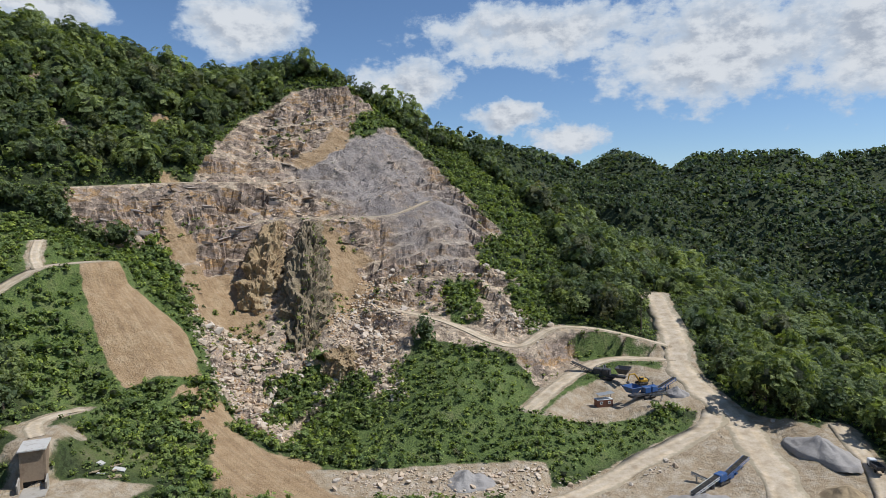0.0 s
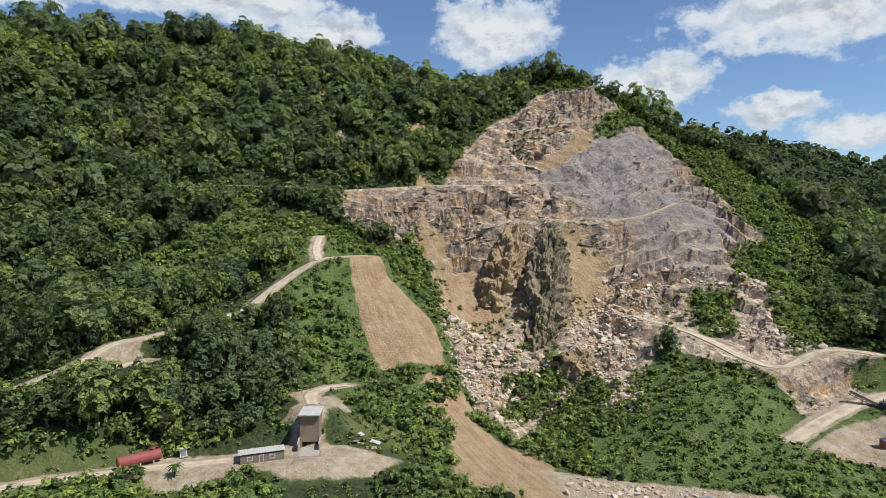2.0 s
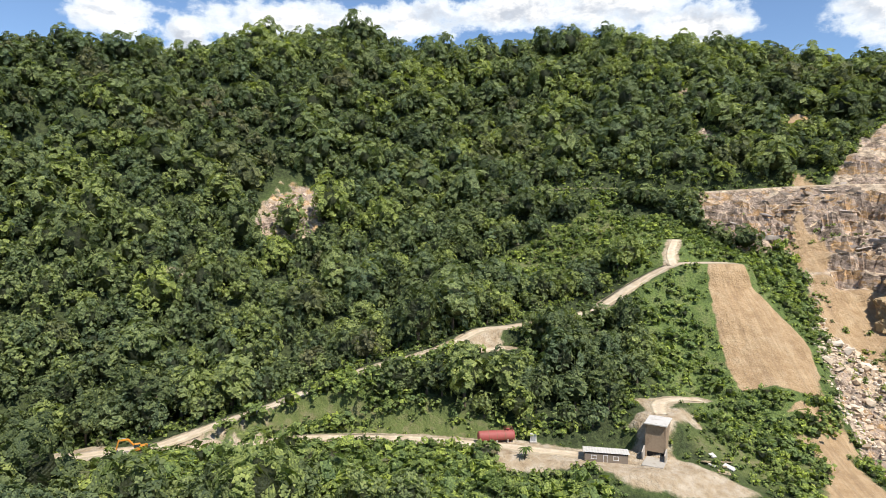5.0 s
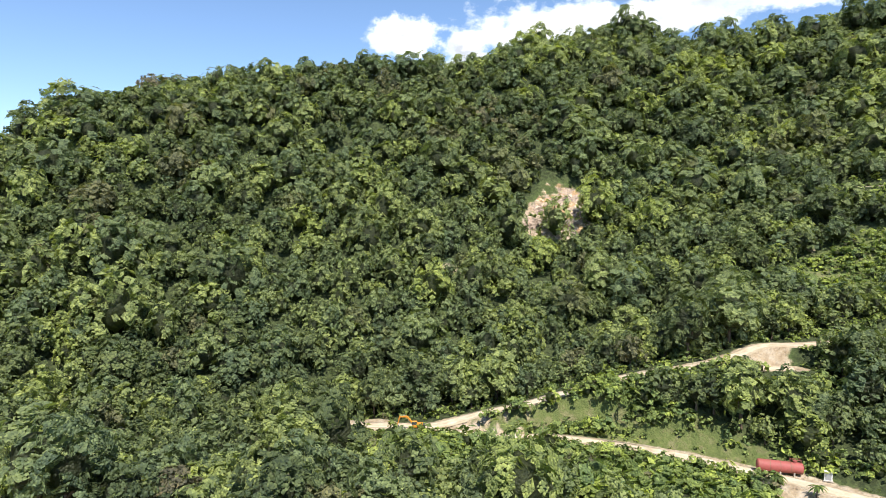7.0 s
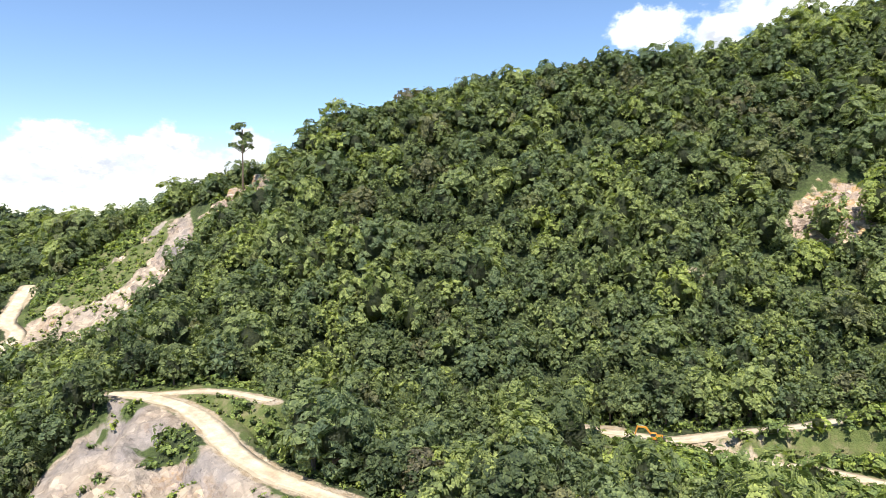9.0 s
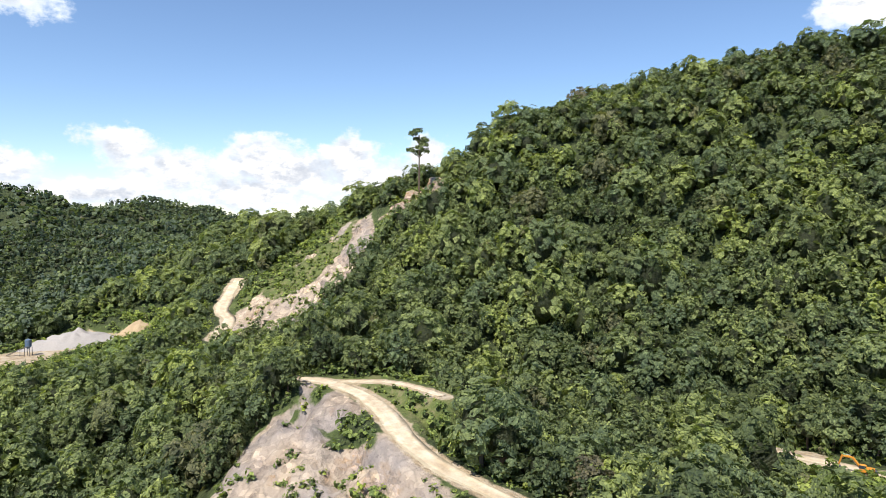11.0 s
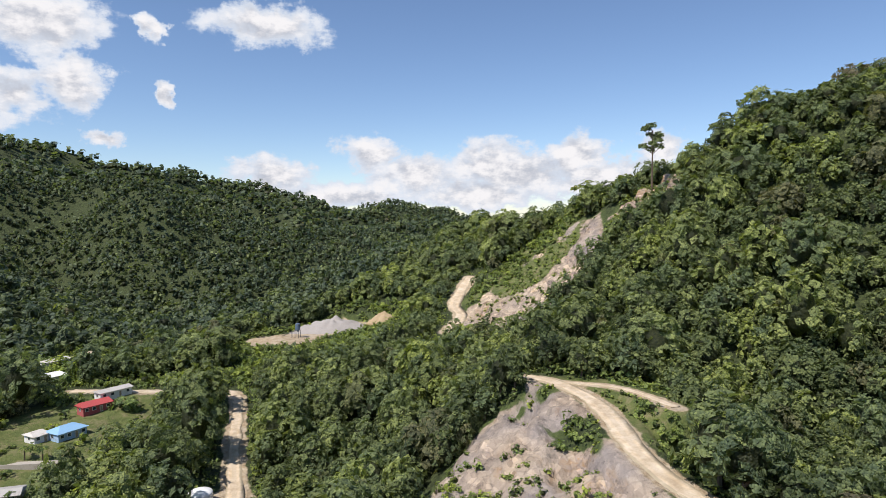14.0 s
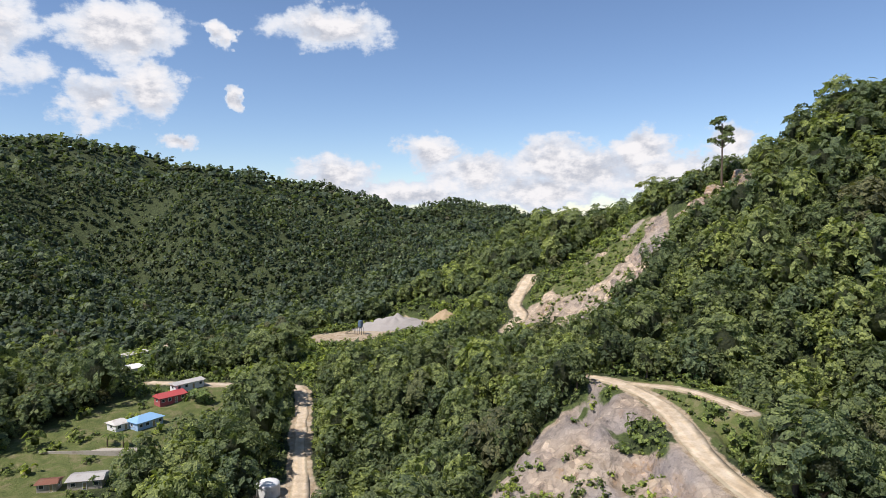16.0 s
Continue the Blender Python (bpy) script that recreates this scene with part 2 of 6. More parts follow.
def leaf_material(name, lo, hi, ragged=0.0, sprig=1.5):
    m, n, s = material(name, 0.6)
    tint = n.add("ShaderNodeAttribute", attribute_name="tint").outputs["Fac"]
    rnd = n.add("ShaderNodeObjectInfo").outputs["Random"]
    isl = n.add("ShaderNodeNewGeometry").outputs["Random Per Island"]
    which = n.math("FRACT", n.math("ADD", tint, rnd))
    half = tuple((a + b) / 2 for a, b in zip(lo, hi))
    col = n.ramp(which, [(0.0, lo), (0.3, half), (0.5, (half[0] * 0.82, half[1] * 0.9, half[2] * 1.15)), (0.72, hi), (0.9, (hi[0] * 1.12, hi[1] * 1.12, hi[2] * 0.85)), (0.98, half), (1.0, (0.14, 0.125, 0.08))])
    col = n.mix(isl, n.mix(1.0, col, (0.72, 0.76, 0.8), "MULTIPLY"), n.mix(1.0, col, (1.32, 1.28, 1.15), "MULTIPLY"))
    p = n.add("ShaderNodeNewGeometry").outputs["Position"]
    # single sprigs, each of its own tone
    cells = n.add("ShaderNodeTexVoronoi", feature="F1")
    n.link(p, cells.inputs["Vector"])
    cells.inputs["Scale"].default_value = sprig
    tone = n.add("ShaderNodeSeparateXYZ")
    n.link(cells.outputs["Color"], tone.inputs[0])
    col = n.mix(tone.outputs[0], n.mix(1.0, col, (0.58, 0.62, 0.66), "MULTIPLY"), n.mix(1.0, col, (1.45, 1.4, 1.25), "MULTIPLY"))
    bump(n, s, n.math("MULTIPLY", cells.outputs["Distance"], -1.0), 0.7, 0.6)
    n.link(col, s.inputs["Base Color"])
    tr = n.add("ShaderNodeBsdfTranslucent")
    n.link(n.mix(1.0, col, (1.3, 1.35, 0.6), "MULTIPLY"), tr.inputs[0])
    mx = n.add("ShaderNodeMixShader")
    mx.inputs[0].default_value = 0.36
    n.link(s.outputs[0], mx.inputs[1])
    n.link(tr.outputs[0], mx.inputs[2])
    out = mx.outputs[0]
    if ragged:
        # gaps between the sprigs; deep shade inside the crown is painted on the core
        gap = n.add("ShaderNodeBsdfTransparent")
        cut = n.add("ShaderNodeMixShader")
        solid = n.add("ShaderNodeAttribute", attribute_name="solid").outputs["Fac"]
        inner_shade = n.mix(n.span(n.noise(p, 1.1, 5, 0.75), 0.4, 0.62), (0.022, 0.027, 0.013), (0.05, 0.058, 0.026))
        n.link(n.mix(solid, col, inner_shade), s.inputs["Base Color"])
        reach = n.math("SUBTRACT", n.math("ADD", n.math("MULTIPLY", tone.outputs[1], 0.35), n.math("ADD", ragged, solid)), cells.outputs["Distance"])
        n.link(n.math("GREATER_THAN", reach, 0.0), cut.inputs[0])
        n.link(gap.outputs[0], cut.inputs[1])
        n.link(out, cut.inputs[2])
        out = cut.outputs[0]
    n.link(out, m.node_tree.nodes["Material Output"].inputs[0])
    return m


def stone_material(name, tones):
    m, n, s = material(name)
    p = place(n)
    rnd = n.math("FRACT", n.math("ADD", n.add("ShaderNodeObjectInfo").outputs["Random"], n.add("ShaderNodeNewGeometry").outputs["Random Per Island"]))
    col = n.ramp(rnd, [(i / (len(tones) - 1), c) for i, c in enumerate(tones)])
    col = n.mix(n.math("MULTIPLY", n.noise(p, 1.2, 6, 0.7), 0.4), col, (0.27, 0.21, 0.16))
    n.link(col, s.inputs["Base Color"])
    bump(n, s, n.noise(p, 2.5, 6), 0.7, 0.15)
    return m


def road_material():
    m, n, s = material("dirt_road")
    p = place(n)
    col = n.ramp(n.noise(p, 0.3, 7, 0.65), [(0.3, (0.38, 0.285, 0.185)), (0.5, (0.52, 0.415, 0.29)), (0.7, (0.62, 0.515, 0.385))])
    col = n.mix(n.math("MULTIPLY", n.span(n.noise(p, 2.2, 5), 0.5, 0.75), 0.35), col, (0.33, 0.26, 0.18))
    across = n.math("ABSOLUTE", n.add("ShaderNodeAttribute", attribute_name="across").outputs["Fac"])
    rut = n.math("SUBTRACT", 1.0, n.span(n.math("ABSOLUTE", n.math("SUBTRACT", across, 0.5)), 0.08, 0.3))
    col = n.mix(n.math("MULTIPLY", rut, n.span(n.noise(p, 0.25, 3), 0.3, 0.7)), col, n.mix(1.0, col, (1.18, 1.16, 1.1), "MULTIPLY"))
    verge = n.math("MULTIPLY", n.span(n.math("ADD", across, n.math("MULTIPLY", n.math("SUBTRACT", n.noise(p, 0.5, 4), 0.5), 0.9)), 0.72, 1.0), 0.7)
    col = n.mix(verge, col, (0.30, 0.25, 0.16))
    n.link(col, s.inputs["Base Color"])
    bump(n, s, n.noise(p, 1.5, 6), 0.6, 0.15)
    return m


GROUND = ground_material()
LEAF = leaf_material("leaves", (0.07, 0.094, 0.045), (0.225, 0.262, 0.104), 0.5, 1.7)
# distance haze is put into these duller, bluer greens
LEAF_HAZED = leaf_material("hazed_leaves", (0.062, 0.086, 0.055), (0.14, 0.172, 0.095), 0.72, 0.7)
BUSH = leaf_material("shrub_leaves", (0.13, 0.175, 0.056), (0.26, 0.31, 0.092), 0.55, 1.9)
BARK = worn("bark", (0.16, 0.12, 0.085), 0.5, 2.0)
STONE = stone_material("quarry_stone", [(0.54, 0.40, 0.27), (0.68, 0.55, 0.40), (0.61, 0.45, 0.30), (0.75, 0.64, 0.51), (0.58, 0.48, 0.39)])
ROAD = road_material()

# ---- the lie of the land: ridges, benches, roads and valley floors in metres ----
LAND = dict(
    quarry_crest=[(-84, 411, 151), (-64, 415, 155), (-46, 415, 142), (-25, 411, 123), (-8, 395, 101)],
    quarry_upper=[(-108, 380, 127), (-59, 385, 121), (-114, 347, 106), (-68, 362, 106), (-26, 369, 96), (-10, 350, 83)],
    hill_crest_east=[(-310, 340, 193), (-261, 385, 189), (-222, 403, 180), (-180, 418, 166), (-138, 428, 159), (-104, 433, 164), (-81, 432, 161)],
    hill_crest_mid=[(-387, 135, 175), (-365, 208, 184), (-343, 260, 178), (-314, 308, 180), (-264, 365, 183)],
    hill_crest_west=[(-348, 197, 176), (-360, 122, 163), (-358, 39, 156), (-344, -26, 142), (-328, -67, 126), (-314, -101, 115)],
    hill_nose=[(-309, -122, 94), (-308, -140, 88), (-301, -168, 80), (-312, -199, 73), (-340, -295, 62)],
    spur_crest=[(-404, -327, 53), (-388, -404, 45), (-356, -432, 31), (-314, -464, 14)],
    bench_high=[(-201, 252, 89), (-173, 272, 87), (-152, 287, 88), (-125, 309, 90), (-94, 330, 90), (-65, 344, 92), (-218, 234, 88)],
    bench_low=[(-77, 302, 72), (-49, 314, 72), (-26, 324, 73), (-7, 340, 82)],
    bench_foot=[(-141, 265, 63), (-105, 263, 52), (-86, 282, 52), (-42, 300, 55), (-22, 302, 52), (11, 298, 43), (31, 296, 43)],
    right_flank=[(24, 339, 67), (65, 386, 70), (85, 376, 56), (39, 316, 45), (33, 384, 87), (13, 430, 114), (27, 279, 29), (48, 264, 24), (77, 259, 22), (57, 315, 39), (78, 290, 26)],
    rubble_bed=[(-83, 244, 27), (-61, 246, 22), (-36, 253, 25), (-20, 267, 32), (-19, 231, 13), (-67, 216, 5), (-54, 196, 1), (-36, 217, 6), (-100, 255, 43)],
    buttress=[(-79, 296, 69), (-59, 302, 68), (-84, 272, 50), (-58, 276, 50), (-64, 242, 28), (-50, 259, 33)],
    buttress_gap=[(-86, 266, 37), (-41, 273, 31), (-37, 298, 50)],
    fan_edge=[(-128, 224, 57), (-125, 227, 57), (-105, 216, 44), (-89, 214, 34), (-79, 206, 26), (-97, 188, 23), (-111, 206, 41)],
    pad_tower=[(-102, 128, 15), (-93, 138, 14), (-82, 135, 12), (-74, 142, 12), (-87, 122, 11), (-100, 150, 22.5)],
    knoll_forest=[(-151, 94, 18), (-140, 121, 19), (-134, 148, 27), (-110, 140, 19), (-121, 120, 15), (-113, 191, 26), (-96, 164, 17)],
    slope_green=[(-126, 174, 32), (-119, 187, 33), (-84, 170, 15), (-77, 190, 19), (-15, 186, 4), (2, 205, 14), (20, 212, 15), (3, 238, 21), (15, 189, 4), (30, 203, 10)],
    valley_rocks=[(9, 165, 2), (-13, 165, 2), (-34, 166, 4), (-52, 157, 6), (-57, 181, 9), (26, 170, 2)],
    yard=[(40, 214, 4), (58, 217, 4), (73, 220, 7), (83, 225, 10), (32, 213, 6)],
    valley_east=[(108, 182, 4), (125, 196, 8), (119, 167, 1), (105, 146, -4), (123, 145, -4), (70, 168, -3)],
    forest_east=[(139, 299, 3), (162, 252, -5), (159, 389, 20), (208, 365, 0), (207, 270, -3), (160, 192, -6)],
    far_east=[(334, 727, 12), (399, 575, 5), (416, 1018, 54), (636, 1018, 55), (287, 1062, 99)],
    far_east_crest=[(65, 998, 156), (234, 1482, 190), (471, 1737, 200), (721, 1758, 196), (938, 1652, 178), (1179, 1490, 185)],
    forest_foot=[(-193, 128, 24), (-200, 70, 9), (-209, 16, 2), (-202, -37, 10), (-183, -68, 16), (-184, 187, 47), (-219, 144, 45)],
    forest_mid=[(-241, 83, 40), (-249, 20, 40), (-241, -42, 41), (-275, 120, 73), (-260, 203, 81), (-299, 23, 84), (-284, -49, 78), (-286, 266, 125)],
    below_road=[(-157, -30, 8), (-150, 11, 6), (-141, 50, 5), (-122, 84, 7), (-139, -56, 10)],
    bench_face=[(-144, -106, 23.5), (-133, -105, 18), (-121, -103, 14), (-98, -93, 10), (-126, -80, 19), (-113, -63, 17), (-108, -80, 14)],
    nose_scar=[(-293, -182, 59), (-266, -187, 43), (-242, -186, 27), (-224, -184, 19), (-222, -202, 17), (-246, -228, 27), (-276, -246, 38), (-301, -216, 57)],
    forest_block=[(-170, -163, 10), (-133, -181, 5), (-129, -147, -2), (-112, -171, -4), (-95, -143, -6), (-109, -124, -4)],
    valley_west=[(-55, -231, 2), (-73, -252, 3), (-75, -303, 5), (-125, -364, 4), (-182, -297, 7), (-222, -303, 7), (-92, -256, 5), (-20, -214, 0), (-27, -188, -2), (-11, -270, 6), (-74, -202, -1), (-240, -277, 12)],
    hillock=[(-25, -539, 42), (-79, -494, 32), (-117, -455, 15), (-148, -425, 0), (-31, -359, 9), (-64, -375, 1)],
    far_west=[(-242, -763, 93), (-291, -637, 8), (-274, -489, -10), (-352, -436, 7), (-107, -793, 59), (-541, -841, 20), (-470, -883, 55), (-390, -508, 15)],
    far_west_crest=[(-125, -1193, 172), (-254, -1224, 170), (-408, -1287, 146), (-574, -1332, 134), (-729, -1368, 124), (-840, -1360, 98), (-928, -1364, 66), (-1180, -1680, 40), (-1100, -1180, 15), (-1389, -1575, 108), (-1516, -1453, 62), (-1609, -1349, 5)],
    behind_hill=[(-470, 80, 125), (-450, 250, 150), (-390, 420, 165), (-230, 500, 150), (-80, 520, 120), (60, 520, 80), (-430, -120, 70), (-430, -230, 50)],
    underfoot=[(0, 0, 4), (-60, 60, 6), (-60, -50, 12), (70, 100, -4), (0, 100, 1), (-85, 0, 9), (0, -120, -3), (200, 0, 5), (150, -250, 10), (300, -600, 60), (600, 200, 40)],
    rim=[(0, 4500, 60), (3200, 3200, 60), (4500, 0, 60), (3200, -3200, 60), (0, -4500, 60), (-3200, -3200, -30), (-4500, 0, 30), (-3200, 3200, 60), (-2500, -2200, -20)],
)
# carriageways: half width, and the line they follow
ROADS = dict(
    road_hill=(2.6, [(-124, 229, 58), (-130, 221, 58), (-137, 212, 57), (-142, 198, 51), (-147, 176, 41), (-153, 147, 38), (-158, 135, 37), (-160, 119, 32), (-169, 92, 26), (-176, 72, 19), (-183, 57, 14), (-186, 41, 10), (-192, 27, 9), (-197, 17, 8)]),
    road_stub=(2.4, [(-158, 119, 32), (-153, 127, 32), (-147, 136, 33)]),
    road_branch=(1.6, [(-137, 212, 57), (-144, 221, 61), (-148, 230, 66)]),
    road_lower=(2.2, [(-186, 41, 10), (-174, 54, 10), (-162, 75, 12), (-144, 95, 13), (-125, 109, 14), (-113, 118, 14), (-97, 130, 14)]),
    road_haul=(5.5, [(108, 322, 31), (98, 268, 20), (92, 241, 12), (95, 216, 6), (97, 204, 3), (91, 169, 0), (86, 150, -4), (80, 120, -5)]),
    road_loop=(3.5, [(93, 214, 5), (85, 201, 3), (61, 185, 0), (44, 172, -2), (25, 155, -1)]),
    road_track=(2.2, [(-22, 267, 33), (1, 262, 28), (20, 249, 22), (31, 248, 21), (46, 262, 25), (66, 262, 24), (92, 258, 18)]),
    road_yard=(2.8, [(28, 212, 6), (43, 232, 10), (64, 250, 14), (92, 250, 14)]),
    road_bench=(2.4, [(-152, -112, 26), (-153, -104, 26), (-150, -94, 25.8), (-145.5, -84.5, 25.3), (-138, -75.5, 24.5), (-127.5, -64.5, 23.5), (-120.5, -55.5, 22.5), (-116, -46, 21.5), (-109, -22, 19)]),
    road_pass=(1.2, [(-154, -100, 26), (-159, -87, 26.2), (-156, -76, 26.6), (-150, -65, 27)]),
    road_valley=(2.1, [(-60, -120, -4), (-81, -157, -3), (-99, -191, 0), (-122, -232, 2), (-119, -243, 3), (-108, -248, 4), (-86, -262, 6), (-75, -275, 6)]),
    road_contour=(1.3, [(-222, 226, 88), (-201, 252, 89), (-173, 272, 87), (-152, 287, 88), (-125, 309, 90), (-94, 330, 90.5), (-66, 345, 92)]),
    road_ledge=(2.0, [(-92, 296, 70), (-77, 303, 71.5), (-49, 314, 72), (-26, 324, 73), (-8, 338, 80)]),
    road_side=(2.6, [(123, 194, 6), (120, 180, 4), (118, 167, 1), (107, 146, -4), (99, 128, -5)]),
    road_tip=(1.9, [(-97, 146, 22.6), (-101, 151, 22.8), (-104, 157, 22.6), (-103, 165, 22), (-101, 172, 21)]),
    road_far=(2.6, [(-100, -352, 4), (-112, -359, 4), (-137, -367, 4)]),
    road_spur=(3.0, [(-217, -207, 18), (-235, -214, 23), (-246, -228, 27), (-279, -246, 38)]),
)


def smooth_line(pts, step=3.0):
    """A Catmull-Rom line through the points, every few metres."""
    p = np.array(pts, float)
    p = np.vstack([2 * p[0] - p[1], p, 2 * p[-1] - p[-2]])
    out = []
    for i in range(1, len(p) - 2):
        n = max(2, int(np.linalg.norm(p[i + 1] - p[i]) / step))
        for k in range(n):
            t = k / n
            out.append(0.5 * (2 * p[i] + (p[i + 1] - p[i - 1]) * t + (2 * p[i - 1] - 5 * p[i] + 4 * p[i + 1] - p[i + 2]) * t * t
                              + (3 * p[i] - p[i - 1] - 3 * p[i + 1] + p[i + 2]) * t ** 3))
    out.append(p[-2])
    return np.array(out)


LINES = {k: (w, smooth_line(p)) for k, (w, p) in ROADS.items()}
_known = np.array([q for row in LAND.values() for q in row] + [tuple(q) for w, l in LINES.values() for q in l[::5]], float)


def _solve_land():
    n = len(_known)
    d = np.linalg.norm(_known[:, None, :2] - _known[None, :, :2], axis=2)
    a = np.zeros((n + 3, n + 3))
    a[:n, :n] = -d + np.eye(n) * 2.5
    a[:n, n] = a[n, :n] = 1
    a[:n, n + 1:] = _known[:, :2] / 1000
    a[n + 1:, :n] = _known[:, :2].T / 1000
    return np.linalg.solve(a, np.concatenate([_known[:, 2], [0, 0, 0]]))


_weights = _solve_land()


def lattice(x, y, seed=0):
    """Smooth value noise, -1 to 1."""
    xi, yi = np.floor(x).astype(np.int64), np.floor(y).astype(np.int64)
    fx, fy = x - xi, y - yi
    fx, fy = fx * fx * (3 - 2 * fx), fy * fy * (3 - 2 * fy)

    def h(a, b):
        n = (a * 374761393 + b * 668265263 + seed * 974634777) & 0x7FFFFFFF
        n = ((n ^ (n >> 13)) * 1274126177) & 0x7FFFFFFF
        return ((n ^ (n >> 16)) & 0xFFFF) / 32767.5 - 1
    return (h(xi, yi) * (1 - fx) + h(xi + 1, yi) * fx) * (1 - fy) + (h(xi, yi + 1) * (1 - fx) + h(xi + 1, yi + 1) * fx) * fy


def fbm(x, y, octaves=4, seed=0):
    return sum(lattice(x * 2 ** i, y * 2 ** i, seed + i) * 0.5 ** i for i in range(octaves))


def inside(x, y, poly, soft=4.0):
    """1 inside a plan polygon, 0 outside, with a soft rim."""
    px, py = np.array(poly, float).T
    odd = np.zeros(x.shape, bool)
    near = np.full(x.shape, 1e9)
    for i in range(len(px)):
        x0, y0, x1, y1 = px[i - 1], py[i - 1], px[i], py[i]
        odd ^= ((y0 > y) != (y1 > y)) & (x < (x1 - x0) * (y - y0) / (y1 - y0 + 1e-9) + x0)
        t = np.clip(((x - x0) * (x1 - x0) + (y - y0) * (y1 - y0)) / ((x1 - x0) ** 2 + (y1 - y0) ** 2 + 1e-9), 0, 1)
        near = np.minimum(near, np.hypot(x - x0 - t * (x1 - x0), y - y0 - t * (y1 - y0)))
    return np.clip(0.5 + np.where(odd, near, -near) / soft, 0, 1)


# plan outlines of bare ground
QUARRY = [(-92, 412), (-64, 420), (-42, 418), (-5, 398), (14, 362), (32, 338), (16, 318), (18, 302), (40, 300), (34, 285), (55, 264), (90, 258), (60, 246), (36, 228), (24, 240), (-10, 246), (-14, 228), (-22, 205), (-50, 186), (-66, 196), (-74, 205), (-82, 214), (-92, 235), (-102, 252), (-120, 258), (-150, 262), (-172, 272), (-125, 316), (-124, 345), (-118, 380)]
FAN = [(-130, 222), (-123, 230), (-108, 225), (-92, 219), (-83, 208), (-80, 203), (-96, 186), (-106, 195), (-118, 207)]
TAN = [[(-62, 240), (-51, 248), (-44, 258), (-33, 271), (-31, 287), (-42, 292), (-34, 300), (-50, 304), (-62, 303), (-56, 285), (-50, 276), (-50, 256)], [(-108, 262), (-92, 272), (-86, 270), (-72, 258), (-69, 242), (-80, 235), (-94, 237), (-103, 248)],
       [(-139, 311), (-129, 314), (-120, 290), (-106, 274), (-103, 264), (-114, 263), (-122, 274)], [(-84, 209), (-100, 190), (-82, 178), (-66, 184), (-65, 193), (-73, 198)], [(-81, 180), (-67, 174), (-58, 150), (-33, 144), (-16, 150), (-38, 176), (-55, 180), (-66, 186)],
       [(-148, 338), (-152, 350), (-165, 350), (-160, 338)], [(-64, 390), (-52, 390), (-58, 372), (-74, 350), (-86, 350), (-72, 374)]]
GRAY = [(-59, 386), (-40, 405), (-10, 402), (14, 362), (16, 326), (12, 297), (-20, 298), (-25, 318), (-53, 325), (-74, 336), (-82, 348)]
PALE = [[(30, 205), (58, 208), (90, 216), (94, 240), (70, 244), (40, 220)], [(60, 186), (88, 200), (100, 220), (112, 200), (122, 186), (118, 140), (40, 140), (30, 168)], [(-118, 112), (-126, 116), (-108, 126), (-98, 138), (-84, 142), (-70, 146), (-72, 136), (-88, 122), (-104, 118)],
        [(-200, 8), (-204, 24), (-190, 34), (-180, 36), (-186, 18)], [(-172, -318), (-205, -310), (-240, -318), (-244, -285), (-205, -280), (-180, -280), (-165, -296)], [(-100, 145), (-96, 160), (-92, 158), (-92, 140), (-104, 140)], [(-40, 170), (28, 178), (30, 158), (-30, 156)], [(104, 206), (120, 186), (118, 140), (88, 150)],
        [(-70, -165), (-88, -165), (-84, -140), (-60, -140)], [(-150, 138), (-159, 140), (-163, 118), (-157, 112), (-151, 124)], [(-96, 144), (-102, 147), (-109, 152), (-107, 158), (-99, 156)], [(-121, 111), (-115, 121), (-100, 130), (-97, 122), (-106, 111), (-115, 104)]]
SCARS = [[(-270, 98), (-264, 110), (-262, 121), (-267, 134), (-278, 137), (-286, 131), (-289, 121), (-283, 109)], [(-262, 64), (-253, 72), (-258, 60)], [(-288, -162), (-320, -152), (-322, -124), (-298, -128)], [(-300, -172), (-275, -156), (-250, -150), (-228, -152), (-204, -156), (-206, -188), (-216, -204), (-232, -208), (-246, -220), (-266, -213), (-284, -204), (-306, -190)],
         [(-150, -108), (-145, -92), (-135, -78), (-118, -56), (-110, -44), (-98, -44), (-84, -92), (-104, -106), (-130, -113)], [(-145, 340), (-150, 352), (-165, 350), (-160, 338)], [(-212, 330), (-220, 340), (-214, 346)], [(-206, 198), (-212, 204), (-214, 196)], [(-212, 166), (-210, 172), (-199, 171), (-198, 166)], [(-192, 306), (-186, 316), (-174, 312), (-178, 303)]]
LAWN = [[(-302, -186), (-278, -201), (-266, -213), (-250, -200), (-262, -184), (-290, -177)], [(-300, -222), (-318, -205), (-306, -190), (-284, -202), (-262, -212), (-248, -226)], [(-20, -240), (-60, -262), (-98, -258), (-90, -225), (-50, -205), (-15, -185), (-8, -215)], [(-152, -108), (-166, -92), (-150, -60), (-132, -60)], [(-205, 190), (-178, 190), (-168, 228), (-190, 245)], [(-84, 165), (-60, 175), (-72, 150), (-90, 150)], [(-182, 50), (-170, 66), (-156, 86), (-140, 101), (-122, 114), (-126, 120), (-146, 106), (-162, 90), (-176, 68)]]
LOW = [(-100, 250), (-160, 255), (-195, 225), (-205, 175), (-180, 165), (-165, 200), (-150, 205), (-120, 170), (-90, 160), (-70, 190), (-82, 214)]
